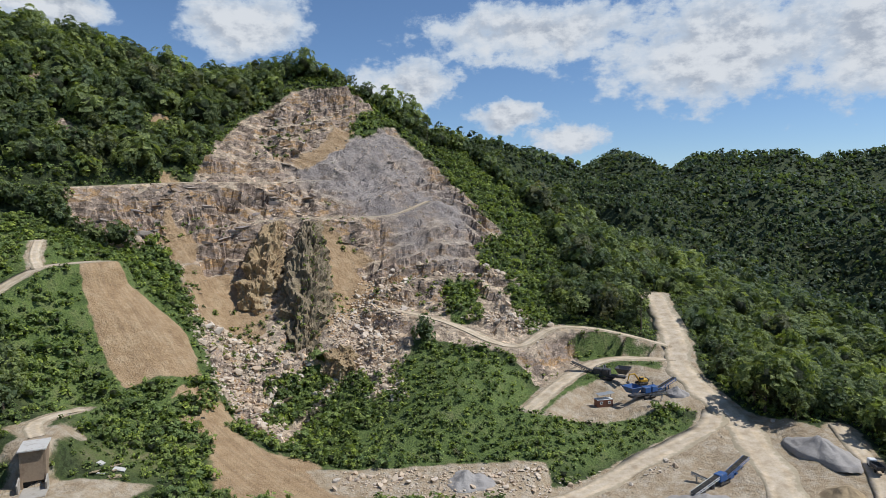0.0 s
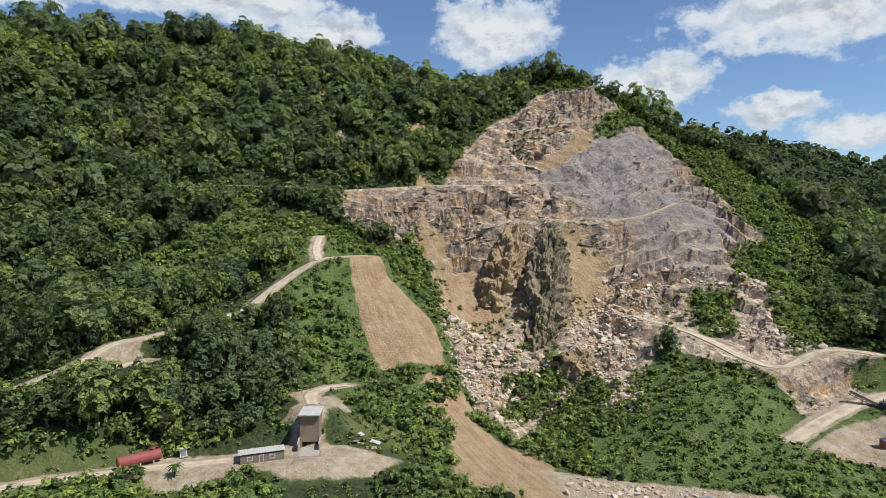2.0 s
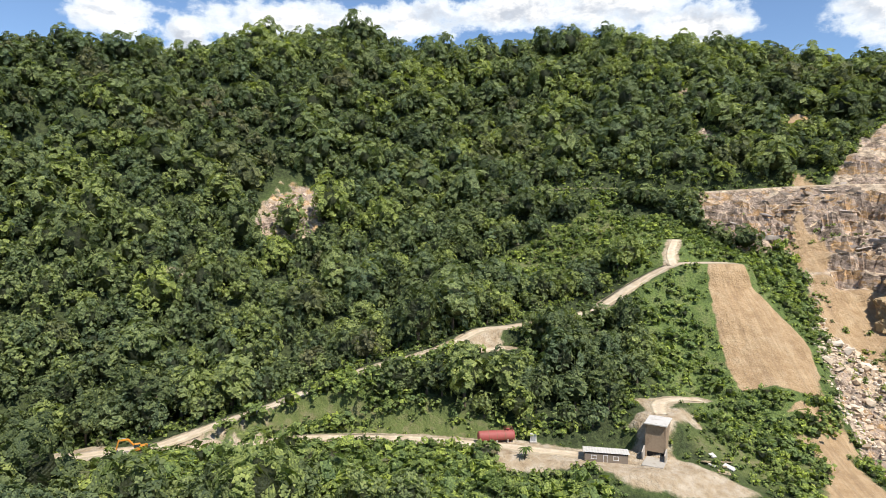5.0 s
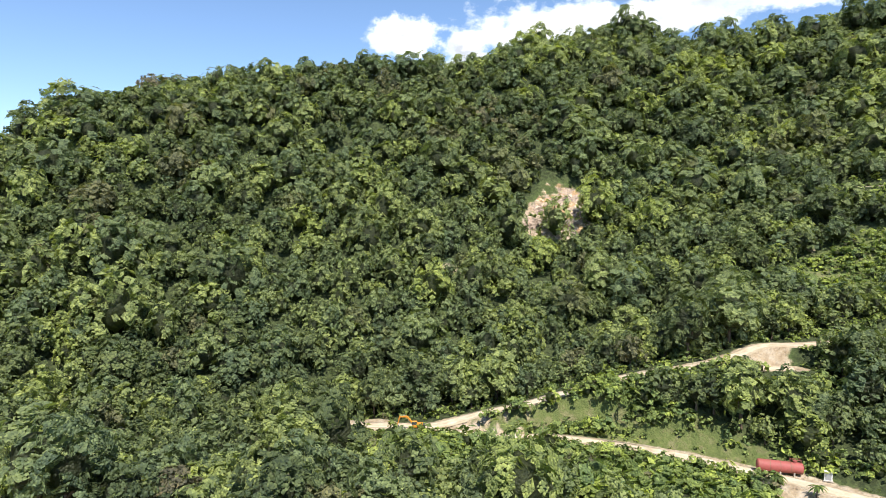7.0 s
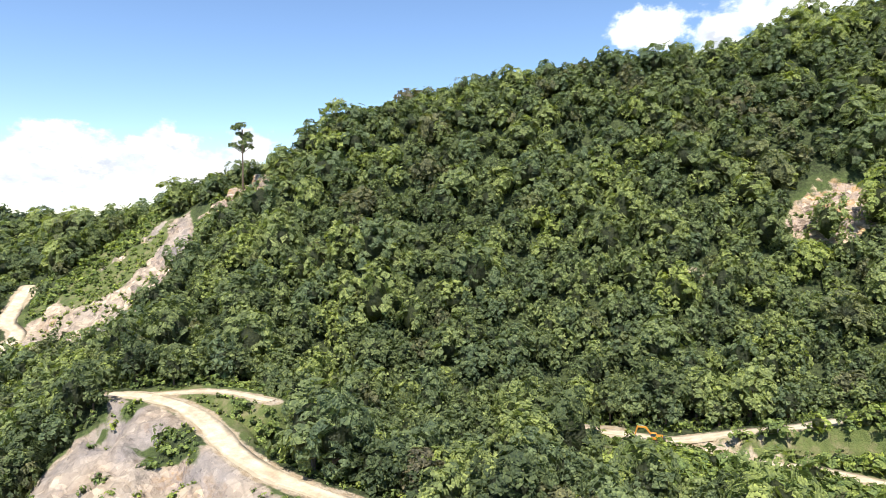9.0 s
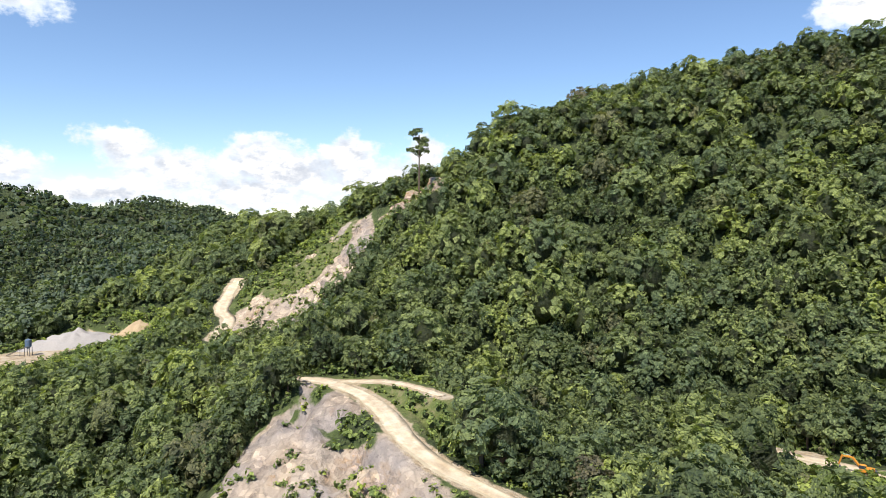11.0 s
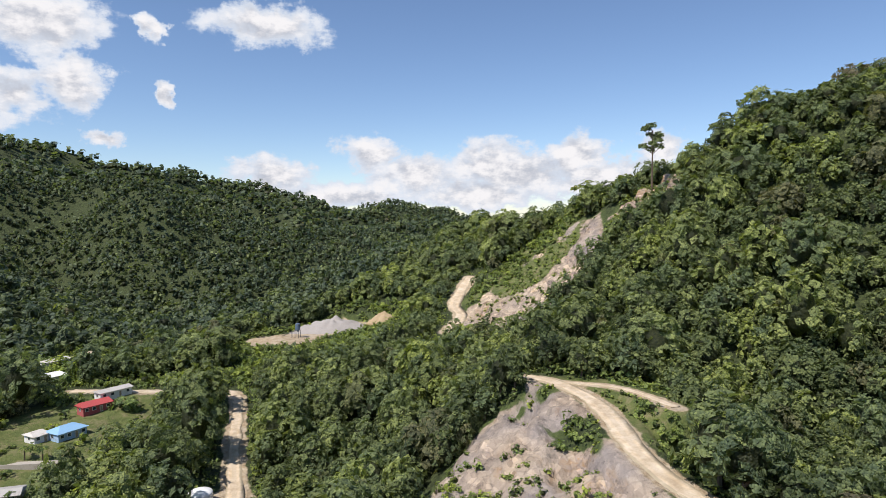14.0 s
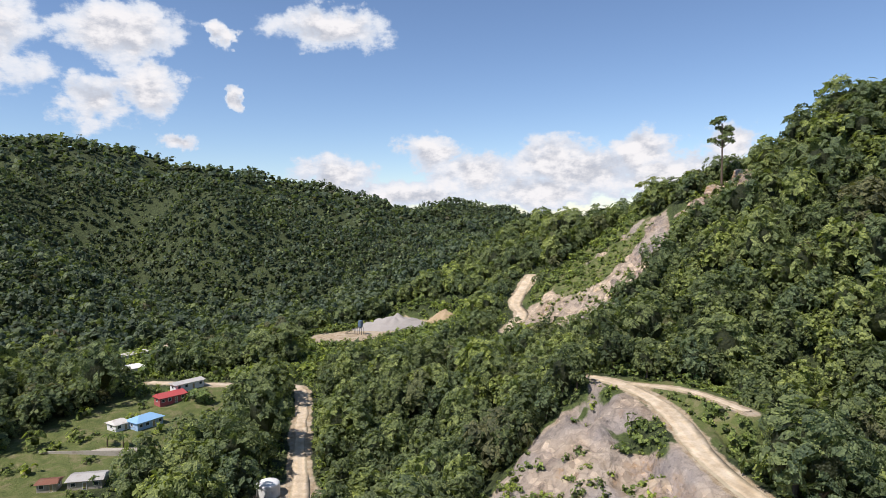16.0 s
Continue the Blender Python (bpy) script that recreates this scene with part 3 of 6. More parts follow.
GREENS = [[(-39, 230), (-32, 237), (-22, 221), (-18, 205), (-10, 190), (-10, 172), (-29, 165), (-48, 189), (-45, 214)], [(50, 255), (66, 259), (88, 255), (90, 247), (66, 245)], [(-64, 226), (-50, 238), (-42, 240), (-46, 220), (-58, 200)], [(0, 291), (14, 295), (16, 266), (3, 263)], [(29, 294), (50, 310), (50, 272), (36, 258), (31, 272)],
          [(-134, 254), (-123, 272), (-113, 263), (-89, 219), (-98, 225), (-112, 230), (-123, 226)], [(-52, 402), (-40, 418), (-28, 418), (-44, 396), (-58, 381)]]
GREEN = [(-20, 234), (-10, 244), (24, 236), (38, 226), (64, 246), (88, 246), (86, 232), (64, 212), (96, 204), (60, 190), (40, 178), (-10, 172), (-40, 184), (-20, 205)]


# levelled ground: place, radius and level
PADS = [(-91, 136, 8, 14.2), (-99.5, 127, 7, 14.8), (-124.5, 112.5, 6, 17.0), (-61, -231, 8, 2.2), (-53, -234, 6, 2.2), (-75, -249, 8, 3.2), (-84, -256, 8, 4.2), (-73.5, -300, 7, 5), (-86, -330, 9, 5), (-37, -199, 7, -1.3), (-28, -203, 4, -1.2), (-193, -297, 10, 7), (-218, -303, 22, 7),
        (-74, -162, 5, -3), (61, 236, 8, 10), (72, 222, 8, 7), (56, 219.5, 5, 5), (76, 170, 9, -1.5), (117, 153, 5, -2.5)]


def road_field(x, y):
    """Distance past the road's edge, and the level of the nearest road."""
    gap, level = np.full(x.shape, 1e9), np.zeros(x.shape)
    for w, line in LINES.values():
        box = (x > line[:, 0].min() - 20) & (x < line[:, 0].max() + 20) & (y > line[:, 1].min() - 20) & (y < line[:, 1].max() + 20)
        idx = np.where(box)[0]
        bx, by = x[idx], y[idx]
        for a, b in zip(line[:-1], line[1:]):
            ex, ey = b[0] - a[0], b[1] - a[1]
            t = np.clip(((bx - a[0]) * ex + (by - a[1]) * ey) / (ex * ex + ey * ey), 0, 1)
            d = np.hypot(bx - a[0] - t * ex, by - a[1] - t * ey) - w
            take = d < gap[idx]
            gap[idx[take]], level[idx[take]] = d[take], (a[2] + t * (b[2] - a[2]))[take]
    return gap, level


def plan(x, y):
    """Masks of what covers the ground at plan points."""
    quarry = inside(x, y, QUARRY, 8)
    green = np.maximum(inside(x, y, GREEN, 8), np.max([inside(x, y, g, 5) for g in GREENS], axis=0))
    fan = inside(x, y, FAN, 3)
    worn = np.clip(1.15 + 1.5 * fbm(x / 13, y / 13, 3, 83), 0, 1)
    scar = np.max([inside(x, y, s, 5) * (np.clip(worn + 0.35 * (k == 3), 0, 1) if k in (0, 3, 4) else 1) for k, s in enumerate(SCARS)], axis=0)
    tan = np.maximum(fan, np.max([inside(x, y, s, 7) * (np.clip(0.8 + 1.6 * fbm(x / 8, y / 8, 3, 87), 0, 1) if k in (2, 3) else 1) for k, s in enumerate(TAN)], axis=0) * 0.9)
    pale = np.max([inside(x, y, s, 5) for s in PALE], axis=0)
    lawn = np.max([inside(x, y, s, 8) for s in LAWN], axis=0)
    gray = np.maximum(inside(x, y, GRAY, 14) * np.clip(0.8 + 0.8 * fbm(x / 26, y / 26, 3, 89), 0.2, 1), np.maximum(inside(x, y, SCARS[3], 8) * np.clip(0.6 + 0.9 * fbm(x / 16, y / 16, 3, 81), 0.1, 1), inside(x, y, SCARS[4], 8) * np.clip(0.55 + 0.7 * fbm(x / 11, y / 11, 3, 88), 0.1, 1)))
    rock = np.clip(np.maximum(quarry, scar) - np.maximum(green, inside(x, y, LAWN[0], 8)) * 0.9, 0, 1)
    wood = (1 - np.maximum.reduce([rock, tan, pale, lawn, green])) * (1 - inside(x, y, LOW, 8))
    return dict(wood=wood, rock=rock, tan=tan, pale=pale, gray=gray, lawn=lawn, fan=fan, green=green, quarry=quarry, scar=scar)


def land(x, y):
    """Height of the ground, and its masks."""
    x, y = np.asarray(x, float).ravel(), np.asarray(y, float).ravel()
    z = np.zeros(len(x))
    for i in range(0, len(x), 20000):
        s = slice(i, i + 20000)
        d = np.hypot(x[s, None] - _known[None, :, 0], y[s, None] - _known[None, :, 1])
        z[s] = -d @ _weights[:-3] + _weights[-3] + (x[s] * _weights[-2] + y[s] * _weights[-1]) / 1000
    m = plan(x, y)
    far = np.hypot(x, y)
    z += fbm(x / 45, y / 45, 4, 3) * np.clip((far - 150) / 250, 0.15, 1.0) * 2.2 * (1 - m["rock"]) * (1 - m["pale"])
    z += (0.7 - 1.6 * np.abs(fbm(x / 330, y / 330, 4, 9))) * np.clip((far - 480) / 500, 0, 1) * 46
    # spurs and side valleys of the farther slopes
    z += (0.45 - 1.3 * np.abs(fbm(x / 260 + 0.7, y / 260, 3, 15))) * np.clip((far - 430) / 200, 0, 1) * np.clip((1050 - far) / 250, 0, 1) * np.where(y < 0, np.clip((x + 400) / 130, 0, 1), 1) * 62
    # broken rock: ledges and crags
    r = m["rock"] * (1 - m["fan"]) * (1 - 0.92 * m["tan"])
    crag = 1 - np.abs(fbm(x / 15 + 0.3 * lattice(x / 9, y / 9, 5), y / 15, 5, 21)) * 2
    z += r * (1 - 0.55 * m['gray']) * (crag * 2.0 + np.round(fbm(x / 7, y / 7, 2, 31) * 2.2) * 0.9 + fbm(x / 4, y / 4, 2, 33) * 0.8)
    # slanting joints in the gray wedge
    slant = fbm((0.77 * x - 0.64 * y) / 7, (0.64 * x + 0.77 * y) / 34, 4, 57)
    z += r * m["gray"] * (2.4 * (0.55 - np.abs(slant)) + np.round(slant * 3) * 0.7 + 0.5 * fbm(x / 3, y / 3, 2, 58))
    step = 6.4 + 1.8 * lattice(x / 50, y / 50, 77)
    q = z / step
    q = q + 0.55 * fbm(x / 28, y / 28, 3, 41)
    ledge = (np.floor(q) + np.clip((q - np.floor(q) - 0.5) * 6.0 + 0.5, 0, 1) - 0.55 * fbm(x / 28, y / 28, 3, 41)) * step
    z += r * (1 - 0.75 * m["gray"]) * np.clip((z - 28) / 20, 0, 1) * (ledge - z) * np.clip(0.9 + 0.8 * fbm(x / 35, y / 35, 2, 61), 0.3, 1.0)
    z += m["fan"] * fbm(x / 2.0, y / 7.0, 3, 51) * 0.18
    for px, py, pr, pz in PADS:
        k = np.clip((np.hypot(x - px, y - py) - pr) / 8.0, 0, 1)
        k = k * k * (3 - 2 * k)
        z = pz * (1 - k) + z * k
    gap, level = road_field(x, y)
    k = np.clip((gap - 2.6) / 6.0, 0, 1)
    k = k * k * (3 - 2 * k)
    z = level * (1 - k) + z * k
    m["road"] = gap
    return z, m


def spacing(lo, hi, step, end, fine, grow=1.06):
    core = [lo]
    while core[-1] < hi:
        core.append(core[-1] + (1.4 if any(a < core[-1] < b for a, b in fine) else step))
    d, a = step, core[0]
    low = []
    while a > -end:
        d *= grow
        a -= d
        low.append(a)
    d, b = step, core[-1]
    high = []
    while b < end:
        d *= grow
        b += d
        high.append(b)
    return np.array(low[::-1] + core + high)


def mesh_from(name, verts, faces, attrs=None):
    """A mesh of triangles or of four-sided faces, from arrays."""
    me = bpy.data.meshes.new(name)
    n, k = faces.shape
    me.vertices.add(len(verts))
    me.vertices.foreach_set("co", np.ascontiguousarray(verts, np.float32).ravel())
    me.loops.add(n * k)
    me.loops.foreach_set("vertex_index", np.ascontiguousarray(faces, np.int32).ravel())
    me.polygons.add(n)
    me.polygons.foreach_set("loop_start", np.arange(0, n * k, k, dtype=np.int32))
    me.polygons.foreach_set("loop_total", np.full(n, k, np.int32))
    for key, values in (attrs or {}).items():
        a = me.attributes.new(key, "FLOAT", "POINT")
        a.data.foreach_set("value", np.ascontiguousarray(values, np.float32))
    me.polygons.foreach_set("use_smooth", np.zeros(n, bool))
    me.update(calc_edges=True)
    return me


def build_land():
    gx, gy = spacing(-345, 215, 2.8, 4300, [(-170, 60)], 1.08), spacing(-270, 455, 2.8, 4300, [(-116, -40), (190, 425)], 1.08)
    xx, yy = np.meshgrid(gx, gy)
    x, y = xx.ravel(), yy.ravel()
    z, m = land(x, y)
    nx, ny = len(gx), len(gy)
    i = (np.arange(ny - 1)[:, None] * nx + np.arange(nx - 1)[None, :]).ravel()
    faces = np.stack([i, i + 1, i + nx + 1, i + nx], 1)
    quarry = m["quarry"][faces].mean(1) * (1 - m["fan"][faces].mean(1)) * (1 - m["green"][faces].mean(1)) > 0.5
    fan = m["fan"][faces].mean(1) > 0.5
    verts = np.stack([x, y, z], 1)
    near_road = np.clip(1 - (m["road"] - 0.5) / 2.5, 0, 1)
    m["pale"] = np.maximum(m["pale"], near_road * 0.75)
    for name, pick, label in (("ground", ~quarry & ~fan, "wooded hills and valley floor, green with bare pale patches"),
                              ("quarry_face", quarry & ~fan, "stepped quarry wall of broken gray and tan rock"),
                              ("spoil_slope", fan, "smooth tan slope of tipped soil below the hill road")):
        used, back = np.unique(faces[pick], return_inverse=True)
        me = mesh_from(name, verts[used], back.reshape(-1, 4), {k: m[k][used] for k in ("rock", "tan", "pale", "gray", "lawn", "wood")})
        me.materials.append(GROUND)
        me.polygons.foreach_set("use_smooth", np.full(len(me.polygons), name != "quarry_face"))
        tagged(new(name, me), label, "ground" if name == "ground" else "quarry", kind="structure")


def build_roads():
    rng = np.random.default_rng(4)
    for name, (w, line) in LINES.items():
        d = np.gradient(line[:, :2], axis=0)
        d /= np.linalg.norm(d, axis=1)[:, None]
        side = np.stack([-d[:, 1], d[:, 0]], 1)
        rows = []
        for u in (-1.12, -1, -0.5, 0, 0.5, 1, 1.12):
            wob = 1 + 0.3 * lattice(np.arange(len(line)) / 2.3, np.full(len(line), u * 7), 5) * (abs(u) > 0.9)
            xy = line[:, :2] + side * (u * w * wob)[:, None]
            dz = -0.35 if abs(u) > 1.05 else 0.16 + 0.1 * (abs(u) == 1) - 0.06 * (abs(u) == 0.5)
            rows.append(np.column_stack([xy, line[:, 2] + dz]))
        v = np.stack(rows, 1).reshape(-1, 3)
        n = len(rows)
        i = (np.arange(len(line) - 1)[:, None] * n + np.arange(n - 1)[None, :]).ravel()
        me = mesh_from(name, v, np.stack([i, i + 1, i + n + 1, i + n], 1)[:, ::-1], {"across": np.tile((-1.12, -1, -0.5, 0, 0.5, 1, 1.12), len(line))})
        me.polygons.foreach_set("use_smooth", np.full(len(me.polygons), True))
        me.materials.append(ROAD)
        tagged(new(name, me), "pale unpaved dirt road with wheel ruts", "road", kind="structure")


build_land()
build_roads()

# ---- trees and shrubs ----


def crown_shape(seed, leaves, size, lumps=9, spread=0.6, tall=1.0, core=1):
    """A crown of many leaf sprays on overlapping boughs round a dense inside; foot at z = 0, unit radius, 2 x tall high."""
    g = np.random.default_rng(seed)
    c = []
    for k in range(lumps):
        h = (k + 0.5) / lumps
        a = k * 2.4 + g.uniform(-0.5, 0.5)
        rr = spread * math.sqrt(max(0.05, 1 - (1.75 * h - 0.7) ** 2)) * g.uniform(0.75, 1.1)
        c.append((rr * math.cos(a), rr * math.sin(a), (0.3 + 1.35 * h) * tall + g.uniform(-0.08, 0.08), g.uniform(0.34, 0.5)))
    c = np.array(c)
    which = g.integers(0, lumps, leaves)
    d = g.normal(size=(leaves, 3)) + np.column_stack([c[which, :2] * 1.2, np.full(leaves, 0.35)])
    d /= np.linalg.norm(d, axis=1)[:, None]
    at = c[which, :3] + d * c[which, 3:4] * g.uniform(0.8, 1.1, (leaves, 1))
    n = d + g.normal(scale=0.3, size=(leaves, 3))
    n[:, 2] += 0.4
    n /= np.linalg.norm(n, axis=1)[:, None]
    u = np.cross(n, g.normal(size=(leaves, 3)))
    u /= np.linalg.norm(u, axis=1)[:, None]
    w = np.cross(n, u)
    s = size * g.uniform(0.65, 1.3, (leaves, 1))
    corner = [at + u * s * g.uniform(0.7, 1.1, (leaves, 1)), at + w * s * g.uniform(0.6, 1.0, (leaves, 1)) + n * s * 0.15,
              at - u * s * g.uniform(0.7, 1.1, (leaves, 1)) - n * s * 0.15, at - w * s * g.uniform(0.6, 1.0, (leaves, 1))]
    v = [np.stack(corner, 1).reshape(-1, 3)]
    f = [np.arange(leaves * 4).reshape(-1, 4)]
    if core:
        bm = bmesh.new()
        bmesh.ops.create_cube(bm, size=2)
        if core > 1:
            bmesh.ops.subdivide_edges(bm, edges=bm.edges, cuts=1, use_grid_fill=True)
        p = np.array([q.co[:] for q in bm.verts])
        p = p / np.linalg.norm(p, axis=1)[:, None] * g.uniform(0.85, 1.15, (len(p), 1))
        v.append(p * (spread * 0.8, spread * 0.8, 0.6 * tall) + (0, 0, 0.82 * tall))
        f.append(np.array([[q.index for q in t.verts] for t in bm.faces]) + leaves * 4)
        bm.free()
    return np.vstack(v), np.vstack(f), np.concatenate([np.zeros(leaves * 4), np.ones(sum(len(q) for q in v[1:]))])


def joined(shapes, which, pos, radius, height, turn, tint, name, mat):
    """Many crowns of a few shapes as one mesh."""
    vs, fs, ts, ss, base = [], [], [], [], 0
    for k, (v, f, solid) in enumerate(shapes):
        idx = np.where(which == k)[0]
        if not len(idx):
            continue
        c, s = np.cos(turn[idx])[:, None], np.sin(turn[idx])[:, None]
        r, h = radius[idx][:, None], height[idx][:, None]
        out = np.stack([(v[:, 0] * c - v[:, 1] * s) * r, (v[:, 0] * s + v[:, 1] * c) * r, v[:, 2] * h], 2) + pos[idx][:, None, :]
        vs.append(out.reshape(-1, 3))
        fs.append((f[None] + (np.arange(len(idx)) * len(v))[:, None, None]).reshape(-1, 4) + base)
        ts.append(np.repeat(tint[idx], len(v)))
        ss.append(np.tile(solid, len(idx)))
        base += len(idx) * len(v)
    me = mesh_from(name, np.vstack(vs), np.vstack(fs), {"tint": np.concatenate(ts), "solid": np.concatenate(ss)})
    me.materials.append(mat)
    me.polygons.foreach_set("use_smooth", np.full(len(me.polygons), True))
    return me


def scatter(rng, x0, x1, y0, y1, step):
    """Jittered plan points."""
    xs, ys = np.meshgrid(np.arange(x0, x1, step), np.arange(y0, y1, step))
    x = xs.ravel() + rng.uniform(-0.48, 0.48, xs.size) * step
    y = ys.ravel() + rng.uniform(-0.48, 0.48, xs.size) * step
    return x, y


def in_sector(x, y, lo=-44, hi=188):
    a = np.degrees(np.arctan2(-x, y))
    a = np.where(a < -90, a + 360, a)
    return (a > lo) & (a < hi)


def wooded(x, y, m):
    """Where tall trees grow."""
    open_ = np.maximum.reduce([m["rock"], m["tan"], m["pale"], m["green"], m["lawn"] * 0.9])
    low = inside(x, y, LOW, 6)
    foot = inside(x, y, [(-60, 120), (120, 120), (120, 0), (-60, -110), (-98, -40), (-110, -10), (-120, 60), (-96, 110)], 6)
    flank = inside(x, y, [(-5, 400), (14, 362), (32, 338), (16, 318), (18, 302), (40, 300), (60, 300), (62, 360), (40, 400), (15, 430)], 6)
    return open_, np.maximum(low, flank), foot


# ground behind the crests, and strips kept low beside the valley roads
HIDDEN = [(-405, -80), (-372, 30), (-385, 120), (-400, 220), (-345, 330), (-290, 395), (-220, 432), (-120, 450), (-60, 448), (-60, 600), (-600, 600), (-600, -80)]
CLEARED = [[(-96, 134), (-76, 144), (-56, 104), (-84, 96)], [(-88, 132), (-86, 150), (-96, 178), (-112, 176), (-112, 148), (-100, 140)], [(-82, -240), (-112, -232), (-150, -245), (-150, -262), (-90, -275), (-70, -290), (-62, -262)], [(-72, -288), (-60, -308), (-78, -345), (-140, -378), (-142, -362), (-104, -330), (-88, -290)], [(-146, -236), (-140, -290), (-170, -325), (-250, -325), (-258, -265), (-205, -222)],
           [(-84, 122), (-64, 146), (-74, 158), (-100, 158), (-106, 136), (-118, 120), (-120, 112), (-112, 100), (-104, 104)], [(-212, -196), (-204, -178), (-186, -190), (-200, -222)], [(10, 425), (-8, 415), (-60, 425), (-100, 425), (-100, 405), (-40, 400), (0, 396)],
           [(-196, 12), (-190, 40), (-174, 54), (-162, 75), (-144, 95), (-125, 109), (-100, 128), (-84, 110), (-102, 90), (-122, 74), (-140, 54), (-154, 38), (-166, 12)], [(-157, 128), (-160, 119), (-169, 92), (-183, 57), (-174, 54), (-159, 88), (-150, 116), (-148, 128)],
           [(-278, -162), (-320, -158), (-320, -120), (-286, -124)], [(-88, 160), (-60, 190), (-40, 190), (40, 182), (120, 140), (120, 110), (-60, 110), (-72, 140)], [(-222, 226), (-173, 272), (-125, 309), (-118, 300), (-168, 262), (-214, 222)], [(45, 208), (98, 208), (98, 248), (40, 245)], [(-100, 165), (-66, 204), (-54, 190), (-62, 160), (-90, 150)], [(-122, -60), (-112, -26), (-86, -26), (-80, -90), (-100, -106), (-126, -100)], [(-70, -240), (-88, -258), (-92, -244), (-72, -204), (-54, -196), (-46, -215)], [(-52, -213), (-20, -213), (-14, -150), (-34, -150)]]


def plant_forest():
    rng = np.random.default_rng(11)
    near = [crown_shape(k, 190, 0.19, 9 + k % 4, 0.62, 0.75 + 0.12 * (k % 4), core=2) for k in range(9)]
    rear = [crown_shape(10 + k, 90, 0.27, 8, 0.6, 0.85, core=2) for k in range(6)]
    mid = [crown_shape(20 + k, 13, 0.36, 4, 0.6, 0.75, core=1) for k in range(6)]
    halfway = [crown_shape(30 + k, 48, 0.28, 7, 0.6, 0.8, core=1) for k in range(5)]
    far = [crown_shape(40 + k, 8, 0.42, 4, 0.6, 0.7, core=1) for k in range(5)]
    # hillsides close by
    x, y = scatter(rng, -400, 240, -330, 460, 6.3)
    keep = in_sector(x, y)
    x, y = x[keep], y[keep]
    z, m = land(x, y)
    open_, low, foot = wooded(x, y, m)
    keep = (open_ < 0.35) & (low < 0.5) & (foot < 0.5) & (m["road"] > 5.5) & (np.hypot(x, y) > 95)
    keep &= inside(x, y, HIDDEN, 4) < 0.5
    keep &= np.max([inside(x, y, p, 4) for p in CLEARED], axis=0) < 0.5
    x, y, z = x[keep], y[keep], z[keep]
    r = np.hypot(x, y)
    n = len(x)
    rad = rng.uniform(3.5, 6.0, n) * (1 + 0.7 * (rng.random(n) > 0.88))
    rise = rng.uniform(-1.5, 3.2, n)
    # the trees lining roads and clearings stand alone
    single = np.argsort(m["road"][keep] + 0.12 * r)[:260]
    mask = np.ones(n, bool)
    mask[single] = False
    templates = []
    for k, (v, f, solid) in enumerate(near):
        t = new("tree")
        crown_me = mesh_from("crown", v * (1, 1, 1), f, {"tint": np.full(len(v), 0.0), "solid": solid})
        crown_me.materials.append(LEAF)
        crown = new("crown", crown_me)
        trunk = new("trunk", trunk_mesh(k))
        crown.parent = trunk.parent = t
        crown.location.z = 0.35
        tagged(t, "broad-leaved tree with a dense green crown by the open ground", "tree", "trees beside roads and clearings")
        templates.append(t)
    for j, i in enumerate(single):
        s = rad[i]
        mt = Matrix.Translation((x[i], y[i], z[i] - 0.3)) @ Euler((0, 0, rng.uniform(0, 6.28))).to_matrix().to_4x4() @ Matrix.Diagonal((s, s, s * rng.uniform(0.85, 1.15), 1))
        if j < len(templates):
            templates[j].matrix_basis = mt
        else:
            o = copy_thing(templates[j % len(templates)], Matrix())
            o.matrix_basis = mt
    pos = np.stack([x, y, z + rise], 1)[mask]
    shape = np.where(r < 300, rng.integers(0, len(near), n), len(near) + rng.integers(0, len(rear), n))
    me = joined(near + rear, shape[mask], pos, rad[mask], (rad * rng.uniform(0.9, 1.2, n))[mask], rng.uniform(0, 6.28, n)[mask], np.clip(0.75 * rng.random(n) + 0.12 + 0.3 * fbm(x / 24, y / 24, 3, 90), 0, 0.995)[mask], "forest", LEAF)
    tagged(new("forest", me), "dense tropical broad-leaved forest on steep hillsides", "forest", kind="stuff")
    # middle distance
    x, y = scatter(rng, -800, 640, -1000, 1000, 8.8)
    r = np.hypot(x, y)
    keep = in_sector(x, y) & ~((x > -398) & (x < 238) & (y > -328) & (y < 458)) & (r < 1000) & ~((x < -460) & (y > -140)) & ~((y > 500) & (x < 30))
    x, y = x[keep], y[keep]
    z, m = land(x, y)
    keep = (m["rock"] < 0.3) & (m["pale"] < 0.3) & (m["road"] > 4) & (np.max([inside(x, y, p, 4) for p in CLEARED], axis=0) < 0.5)
    x, y, z = x[keep], y[keep], z[keep]
    n = len(x)
    rad = rng.uniform(3.8, 6.6, n)
    me = joined(mid + halfway, np.where(np.hypot(x, y) < 620, len(mid) + rng.integers(0, len(halfway), n), rng.integers(0, len(mid), n)), np.stack([x, y, z + rng.uniform(-1.5, 3.5, n)], 1), rad, rad * rng.uniform(0.8, 1.3, n), rng.uniform(0, 6.28, n), rng.random(n), "far_forest", LEAF_HAZED)
    tagged(new("distant_forest", me), "forest covering the distant slopes, haze put into its green", "forest", kind="stuff")
    # the far ridges
    x, y = scatter(rng, -2300, 1500, -1800, 2000, 16.5)
    r = np.hypot(x, y)
    a = np.degrees(np.arctan2(-x, y))
    a = np.where(a < -90, a + 360, a)
    keep = ~((x < -900) & (y > -1000)) & (r >= 980) & (r < 2250) & (((a > -44) & (a < 6)) | ((a > 108) & (a < 188)))
    x, y = x[keep], y[keep]
    z, m = land(x, y)
    n = len(x)
    rad = rng.uniform(8.5, 12, n)
